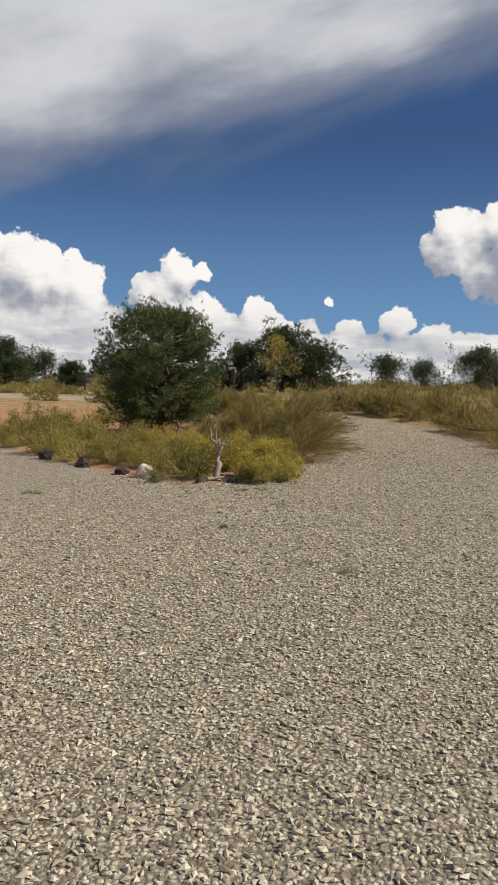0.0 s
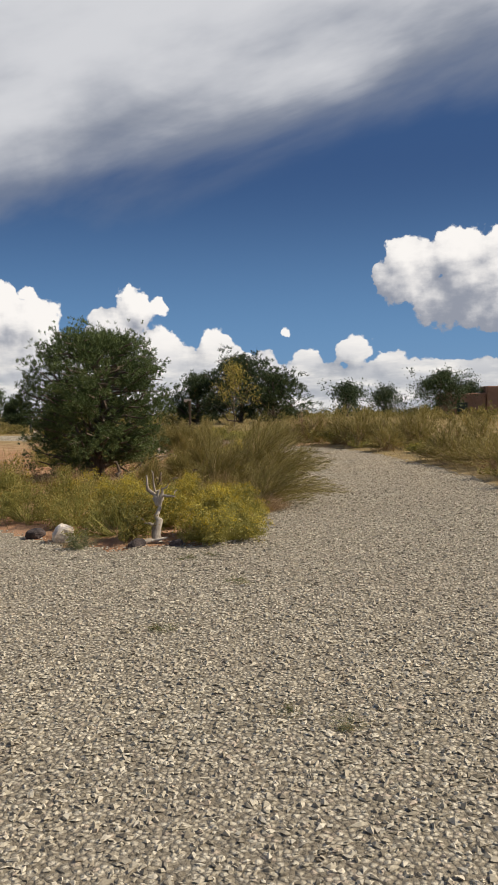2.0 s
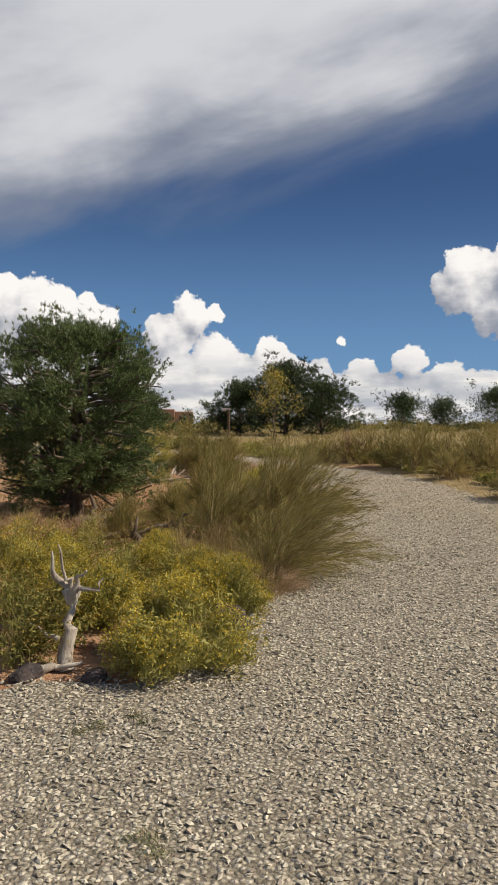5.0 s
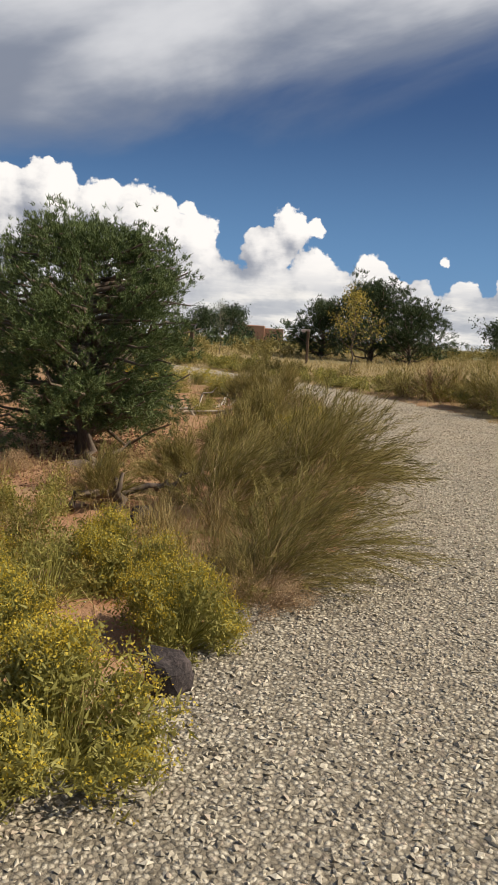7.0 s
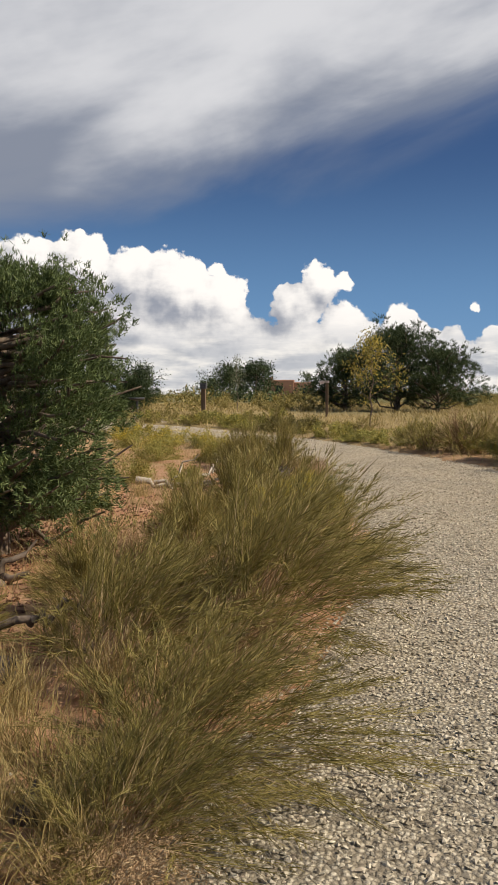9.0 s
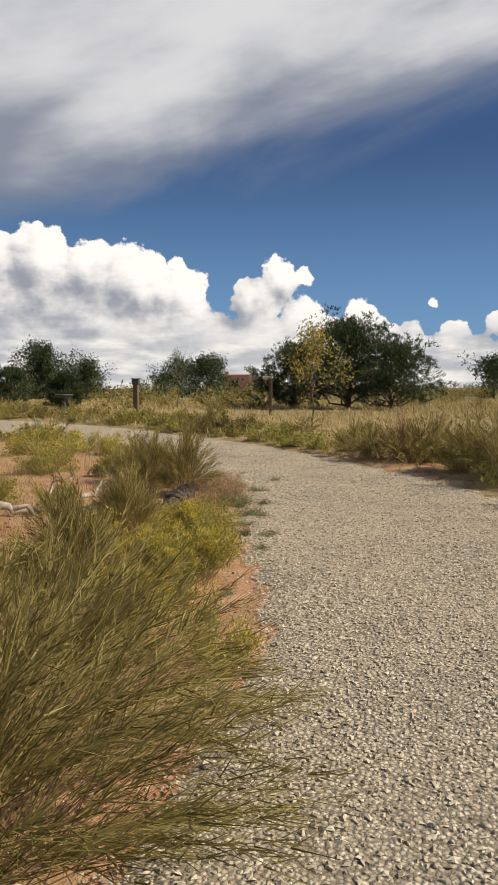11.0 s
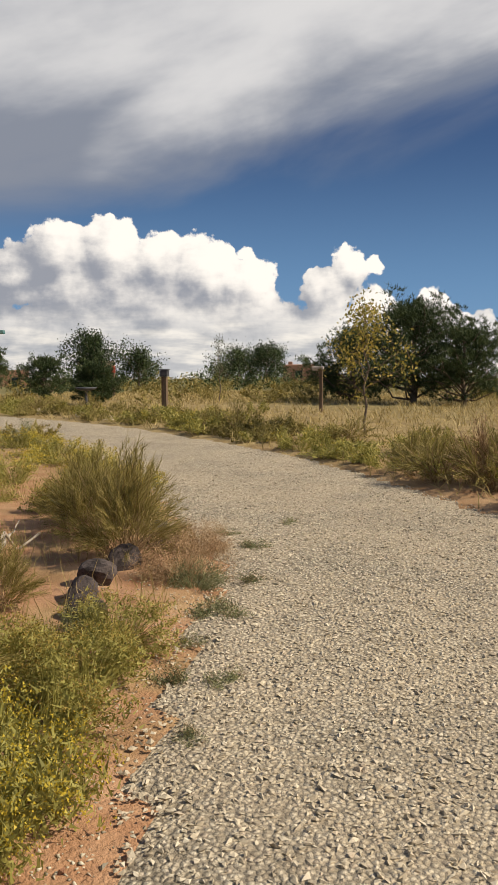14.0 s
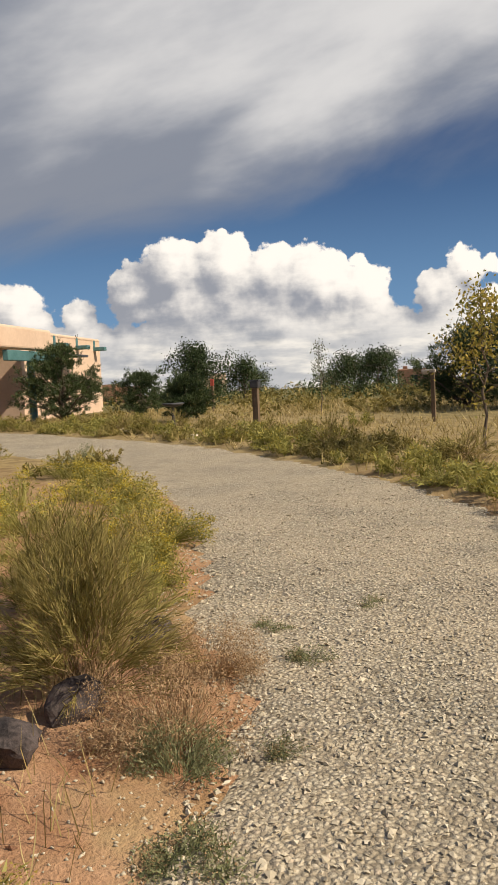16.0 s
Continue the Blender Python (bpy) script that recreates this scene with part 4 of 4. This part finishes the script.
scatter(OLIVE, [(-1.3, 23.85, 0.85, 0.6), (-1.15, 23.2, 0.8, 0.6), (-1.75, 13.6, 0.9, 0.8), (-1.3, 14.2, 0.9, 0.85), (-3.2, 27.9, 1.0, 0.7), (-1.6, 12.75, 1.2, 0.95), (-2.3, 13.5, 0.9, 0.85), (-3.0, 13.9, 1.0, 0.85), (-3.7, 14.5, 1.1, 0.85), (-4.5, 15.3, 1.1, 0.85), (-5.4, 16.3, 1.2, 0.9), (-6.3, 17.1, 1.2, 0.9), (-7.2, 18.0, 1.2, 1.0), (-2.9, 15.0, 1.0, 1.1), (-3.9, 15.9, 1.1, 1.1),
                (-5.0, 16.9, 1.1, 1.2), (-1.05, 22.75, 0.9, 0.8), (-1.35, 23.4, 0.8, 0.6), (-1.75, 23.1, 0.9, 0.8), (-1.7, 14.9, 0.9, 0.8), (-2.3, 15.9, 0.9, 0.9), (-1.5, 19.9, 0.9, 0.7), (-2.2, 21.3, 0.9, 0.7), (-4.0, 27.8, 1.1, 0.9), (-5.2, 27.8, 1.2, 0.9),
                (-1.2, 18.3, 0.8, 0.7), (-4.4, 24.6, 1.1, 0.9), (-5.3, 22.6, 1.2, 1.0), (-3.9, 22.0, 0.9, 0.7), (-8.1, 20.2, 1.3, 1.1), (-9.2, 21.6, 1.4, 1.1), (-6.6, 19.8, 1.2, 1.2), (-3.4, 24.4, 0.9, 0.7)],
        "low rabbitbrush with faded ochre flower heads", "shrub", "rabbitbrush shrubs")
TALL = [broom("broom_shrub", 60 + k, 200, 0.95, 1.25, lean, 0.0048, 44) for k, lean in enumerate(((0.55, 0.15), (0.5, 0.3)))]
for k, (x, y, size, tall) in enumerate(((-0.22, 15.6, 0.85, 0.62), (-0.38, 17.2, 1.0, 1.0), (-0.55, 18.3, 0.9, 0.9), (-0.95, 16.5, 0.8, 0.75), (-0.18, 14.95, 0.6, 0.45))):
    o = TALL[k] if k < 2 else copy_thing(TALL[k % 2], Matrix())
    o.matrix_basis = sit(x, y, -8 + 9 * k, size, tall)
    tagged(o, "tall wispy olive-brown broom shrub leaning over the gravel", "shrub", "broom shrubs")
UPRIGHT = [broom("broom_shrub", 70 + k, 150, 0.5, 1.0, (0.12, 0.0), 0.0048, 40) for k in range(2)]
scatter(UPRIGHT, [(-2.15, 25.7, 1.0, 1.0), (-1.7, 22.6, 0.9, 0.9), (-2.4, 24.3, 0.7, 0.6), (-2.8, 26.3, 1.0, 0.9), (-1.5, 21.0, 0.9, 0.9), (-3.3, 27.0, 1.0, 0.8), (-1.4, 19.2, 0.9, 0.9), (-1.6, 17.6, 0.8, 0.7), (-2.0, 16.6, 0.7, 0.6)],
        "upright feathery dark green broom shrub", "shrub", "broom shrubs")
scatter([mound("twiggy_shrub", 80, 520, 0.40, 0.44, 1.0, M_RUST, M_RUST, 0.003, 1.0, 0.006, 0.006)], [(-1.5, 25.45, 1.0, 1.0), (-1.75, 26.3, 0.8, 0.8), (-0.1, 14.75, 0.9, 0.5), (-2.1, 19.7, 0.9, 0.6), (-2.7, 17.3, 0.9, 0.6), (-3.5, 17.6, 0.9, 0.6)],
        "low rusty-brown twiggy shrub, half dry", "shrub", "dry shrubs")
GREENFOOT = mound("green_shrub", 81, 260, 0.26, 0.27, 0.6, M_SAGE, M_SAGE, 0.003, 1.0, 0.006, 0.005)
scatter([GREENFOOT], [(-1.33, 25.25, 1.0, 1.0), (-9.1, 35.0, 1.8, 1.9), (-1.6, 23.9, 0.9, 0.9), (-1.9, 12.2, 0.7, 0.8)], "small grey-green leafy shrub at the gravel edge", "shrub", "green shrubs")
WEED = [mound("weed", 82 + k, 110, 0.13, 0.07, 0.6, M_SAGE, M_RUST, 0.0025, 0.7, 0.005, 0.004) for k in range(2)]
scatter(WEED, [(-0.20, 10.52, 0.9, 0.8), (0.53, 7.61, 0.8, 0.7), (-0.75, 11.59, 0.8, 0.7), (-0.575, 9.17, 0.8, 0.7), (-0.5, 11.75, 0.7, 0.7), (0.25, 7.75, 0.6, 0.6), (-0.51, 23.59, 0.9, 0.9), (-0.82, 23.52, 0.9, 1.3), (-0.97, 24.7, 1.5, 1.3), (-1.0, 25.6, 1.0, 1.0),
               (-1.05, 24.75, 1.4, 1.2), (-1.3, 26.7, 1.2, 1.1), (-1.75, 27.2, 1.1, 1.0), (-0.45, 22.9, 0.7, 0.8), (-0.35, 21.2, 0.7, 1.0), (-0.4, 20.6, 0.7, 0.9), (-3.2, 10.9, 0.9, 0.7), (-2.5, 7.0, 0.8, 0.6), (-1.35, 27.9, 1.0, 0.8), (-0.9, 24.1, 0.8, 0.9)],
        "low grey-green weed growing through the gravel", "weed", "weeds")
GRASS = [tuft("grass_tuft", 90 + k, 170, 0.4, 0.5, M_STRAW, 0.004) for k in range(2)]
scatter(GRASS, [(-0.25, 14.75, 0.9, 0.8), (-0.5, 14.55, 0.9, 0.8), (-0.02, 15.15, 0.7, 0.6), (-0.75, 14.7, 1.0, 0.9), (-0.35, 15.0, 0.9, 0.8), (-0.55, 15.2, 1.0, 0.9), (-1.2, 15.7, 1.1, 0.9), (-0.8, 16.2, 1.1, 1.0), (-0.25, 15.4, 0.9, 0.7), (-1.0, 17.3, 1.1, 0.9), (-0.55, 16.5, 0.9, 0.8), (-0.9, 15.5, 0.9, 0.8), (-0.5, 15.5, 0.9, 0.7), (-1.2, 16.0, 1.0, 0.9), (-3.7, 28.7, 1.2, 1.1), (-3.5, 28.2, 1.0, 0.9), (-1.05, 20.7, 0.9, 1.0), (-1.5, 17.0, 1.0, 0.8), (-2.3, 17.2, 1.0, 0.8), (-2.2, 18.2, 1.0, 0.7), (-3.0, 16.4, 1.0, 1.1),
                (-0.3, 16.2, 1.0, 0.7), (-3.3, 16.0, 1.0, 1.1), (-2.0, 20.4, 0.9, 0.6), (-1.3, 18.9, 0.9, 0.6), (-4.3, 17.0, 1.0, 1.1), (-3.6, 23.2, 0.9, 0.7), (-2.5, 22.3, 0.8, 0.6), (-0.7, 15.0, 0.8, 0.7), (-2.0, 15.2, 0.9, 0.9)],
        "tuft of dry straw-coloured grass", "grass", "grass tufts")


def yucca():
    rng = np.random.default_rng(7)
    s = Soup()
    n = 40
    az, e = rng.uniform(0, 6.28, n), rng.uniform(0.2, 1.3, n)
    tip = np.stack([np.cos(az) * np.cos(e), np.sin(az) * np.cos(e), np.sin(e)], 1) * rng.uniform(0.35, 0.55, (n, 1))
    blades(s, np.zeros((n, 3)), tip, np.full(n, 0.035), rng, 0.12)
    return tagged(new("yucca", s.mesh("yucca", [M_GREYLEAF])), "pale grey-green yucca with stiff blades", "yucca")


yucca().matrix_basis = sit(-3.5, 27.2, 0)
tagged(copy_thing(bpy.data.objects["yucca"], Matrix()), group="yuccas").matrix_basis = sit(-13.6, 44.0, 40)


# ---------------------------------------------------------------- far side of the drive
rng = np.random.default_rng(5)
line = FAR_EDGE[FAR_EDGE[:, 1] > 13]
step = np.diff(line, axis=0)
side = np.stack([step[:, 1], -step[:, 0]], 1) / np.linalg.norm(step, axis=1)[:, None]
SIDE_BROOM = [broom("broom_shrub", 100 + k, 60, 0.65, 0.8, (0, 0), 0.009, 24) for k in range(2)]
SIDE_GREEN = [mound("chamisa_shrub", 104 + k, 110, 0.5, 0.55, 0.5, M_CHAM, M_YELLOW, 0.007, 0.7, 0.028) for k in range(2)]
SIDE_OLIVE = [mound("chamisa_shrub", 107 + k, 110, 0.5, 0.5, 0.4, M_BROOM, M_OCHRE, 0.007, 0.7, 0.028) for k in range(2)]
put_b, put_g, put_o = [], [], []
for k in range(210):
    i = int(rng.integers(0, len(side)))
    y = line[i, 1]
    off = 0.45 + rng.exponential(1.1)
    p = line[i] + side[i] * off
    q = rng.uniform()
    if p[1] < 31:
        tall = rng.uniform(0.75, 1.2) * (1.25 if 26.5 < y < 30 else 1.0)
        (put_b if q < 0.72 else put_o if q < 0.88 else put_g).append((p[0], p[1], rng.uniform(0.8, 1.3), tall * (1 if q < 0.72 else 0.8)))
    else:
        (put_b if q < 0.12 else put_o if q < 0.62 else put_g).append((p[0], p[1], rng.uniform(0.7, 1.3), rng.uniform(0.5, 1.0)))
put_b += [(2.3, 28.6, 1.3, 1.5), (3.0, 28.0, 1.3, 1.5), (1.6, 29.4, 1.0, 1.0)]
put_g += [(-7.0, 38.6, 1.2, 1.0), (-5.8, 37.6, 1.3, 1.1), (-11.2, 41.6, 1.2, 1.0), (-13.2, 43.2, 1.1, 0.9), (-15.4, 44.4, 1.4, 1.1), (-16.9, 45.3, 1.5, 1.2), (-8.4, 40.4, 1.3, 1.1), (2.2, 27.7, 0.9, 0.8), (-2.9, 34.6, 1.0, 1.0)]
scatter(SIDE_BROOM, put_b, "olive-brown broom shrub along the far edge of the drive", "shrub", "roadside shrubs")
scatter(SIDE_GREEN, put_g, "yellow-green rabbitbrush along the far edge of the drive", "shrub", "roadside shrubs")
scatter(SIDE_OLIVE, put_o, "low dull olive shrub along the far edge of the drive", "shrub", "roadside shrubs")
scatter([broom("bare_shrub", 112, 200, 0.55, 0.95, (0, 0), 0.008, 9, M_RUST, M_BROOMSTEM)], [(0.55, 30.9, 1.0, 1.0), (3.9, 24.0, 0.8, 0.8), (1.2, 31.6, 0.9, 0.9)], "bare grey-brown twiggy shrub beside the drive", "shrub", "dry shrubs")
# unseen shrub, added right of the view so its shadow falls on the gravel
scatter([broom("broom_shrub", 114, 160, 0.8, 1.3, (0, 0), 0.008, 14)], [(3.9, 8.0, 1.0, 1.0)], "unseen broom shrub added beside the gravel to cast a shadow", "shrub", "roadside shrubs")
FIELD = [mound("field_shrub", 120 + k, 90, 0.8, 0.7, 0.3, M_BROOM, M_OCHRE, 0.014, 0.5, 0.04, 0.025) for k in range(2)]
places = []
while len(places) < 170:
    x, y = rng.uniform(-45, 32), 34 + 110 * rng.uniform() ** 1.5
    if on_road(np.array([x]), np.array([y]))[0] or (-4 < x < 6 and 35 < y < 52) or (x < -24 and 50 < y < 72) or (x < -20 and y < 44):
        continue
    places.append((x, y, rng.uniform(0.7, 1.7), rng.uniform(0.6, 1.5)))
scatter(FIELD, places, "scattered olive scrub bush on dry grassland", "shrub", "field scrub")


def field_grass():
    """Knee-high dry grass over the open ground beyond the drive and thinly in the bed."""
    r = np.random.default_rng(77)
    s = Soup()
    n = 62000
    x, y = r.uniform(-26, 16, n), 15 + 55 * r.uniform(0, 1, n) ** 1.2
    patch = bumps(x, y, 0.22)
    ok = ~inside(OUTER, x, y) & (patch > -0.35 + r.normal(size=n) * 0.15)
    x, y = x[ok], y[ok]
    z = height(x, y) - 0.02
    root = np.stack([x, y, z], 1)
    ln = r.uniform(0.08, 0.28, len(x))
    tip = root + np.stack([r.normal(size=len(x)) * 0.12 - 0.03, r.normal(size=len(x)) * 0.12, ln], 1)
    blades(s, root, tip, 0.006 + 0.0006 * np.maximum(y - 15, 0), r, 0.15)
    tagged(new("field_grass", s.mesh("field_grass", [M_STRAW])), "knee-high golden dry grass over the open field", "grass", kind="stuff")
    s = Soup()
    n = 30000
    x, y = r.uniform(-8, 0.4, n), r.uniform(12.3, 36, n)
    patch = bumps(x, y, 0.8)
    ok = inside(BED, x, y) & inside(BED, x + 0.25, y) & (patch > -0.12 + r.normal(size=n) * 0.2)
    x, y = x[ok], y[ok]
    root = np.stack([x, y, height(x, y) - 0.01], 1)
    tip = root + np.stack([r.normal(size=len(x)) * 0.08, r.normal(size=len(x)) * 0.08, r.uniform(0.06, 0.3, len(x))], 1)
    blades(s, root, tip, np.full(len(x), 0.005), r, 0.2)
    tagged(new("bed_grass", s.mesh("bed_grass", [M_STRAW])), "sparse short dry grass on the red soil of the bed", "grass", kind="stuff")


def far_scrub():
    """Belt of bushes and low trees on the plain between the drive and the horizon."""
    r = np.random.default_rng(91)
    for name, mat, count, near, low, high, label in (("sagebrush", M_BROOM, 620, 52, 0.5, 1.3, "belt of olive sagebrush on the plain"),
                                                     ("woodland", M_JUNIPER, 330, 80, 1.0, 2.6, "distant belt of dark green junipers and low trees")):
        s = Soup()
        a, d = np.radians(r.uniform(-56, 34, count)), near + 150 * r.uniform(0, 1, count) ** 1.5
        x, y = d * np.sin(a), d * np.cos(a)
        open_field = (x > -7) & (y < 82)
        yard = (x < -22) & (y > 44) & (y < 74)
        ok = ~open_field & ~yard & ~on_road(x, y) & (y > 50)
        x, y = x[ok], y[ok]
        z = height(x, y)
        tall = r.uniform(low, high, len(x))
        for cx, cy, cz, t in zip(x, y, z, tall):
            k = 130
            q = unit(r.normal(size=(k, 3)))
            q[:, 2] = np.abs(q[:, 2])
            lump = 1 + 0.25 * np.sin(3 * np.arctan2(q[:, 1], q[:, 0]) + cx) * q[:, 2]
            wide = t * r.uniform(0.6, 1.1)
            at = np.array([cx, cy, cz]) + q * [wide, wide, t] * (lump * r.uniform(0.45, 1.0, k) ** 0.5)[:, None]
            flakes(s, at, 0.11 * (0.5 + 0.5 * t), r, 0, 1.6, (0, 0, 0.4))
        tagged(new(name, s.mesh(name, [mat])), label, "scrub", kind="stuff")


def litter():
    """Bark chips and small stones strewn under the pine and along the soil edge."""
    r = np.random.default_rng(78)
    s = Soup()
    n = 5000
    x, y = -3.2 + r.normal(size=n) * 1.2, 19.6 + r.normal(size=n) * 1.6
    ok = inside(BED, x, y)
    x, y = x[ok], y[ok]
    stones(s, x, y, height(x, y) + 0.005, r.uniform(0.01, 0.035, len(x)), r)
    tagged(new("bark_litter", s.mesh("bark_litter", [M_BARKCHIP])), "reddish bark chips scattered on soil below the pine", "litter", kind="stuff")
    s = Soup()
    n = 90000
    x, y = r.uniform(-6.0, 0.8, n), r.uniform(12, 33, n)
    near = inside(BED, x, y) & ~inside(BED, x + 0.12 + 0.75 * r.uniform(0, 1, n) ** 2, y)
    x, y = x[near], y[near]
    stones(s, x, y, height(x, y) + 0.002, r.uniform(0.006, 0.016, len(x)), r)
    tagged(new("strewn_gravel", s.mesh("strewn_gravel", [M_STONE], True)), "gravel stones strewn over the soil verge", "gravel", kind="stuff")


field_grass()
far_scrub()
litter()
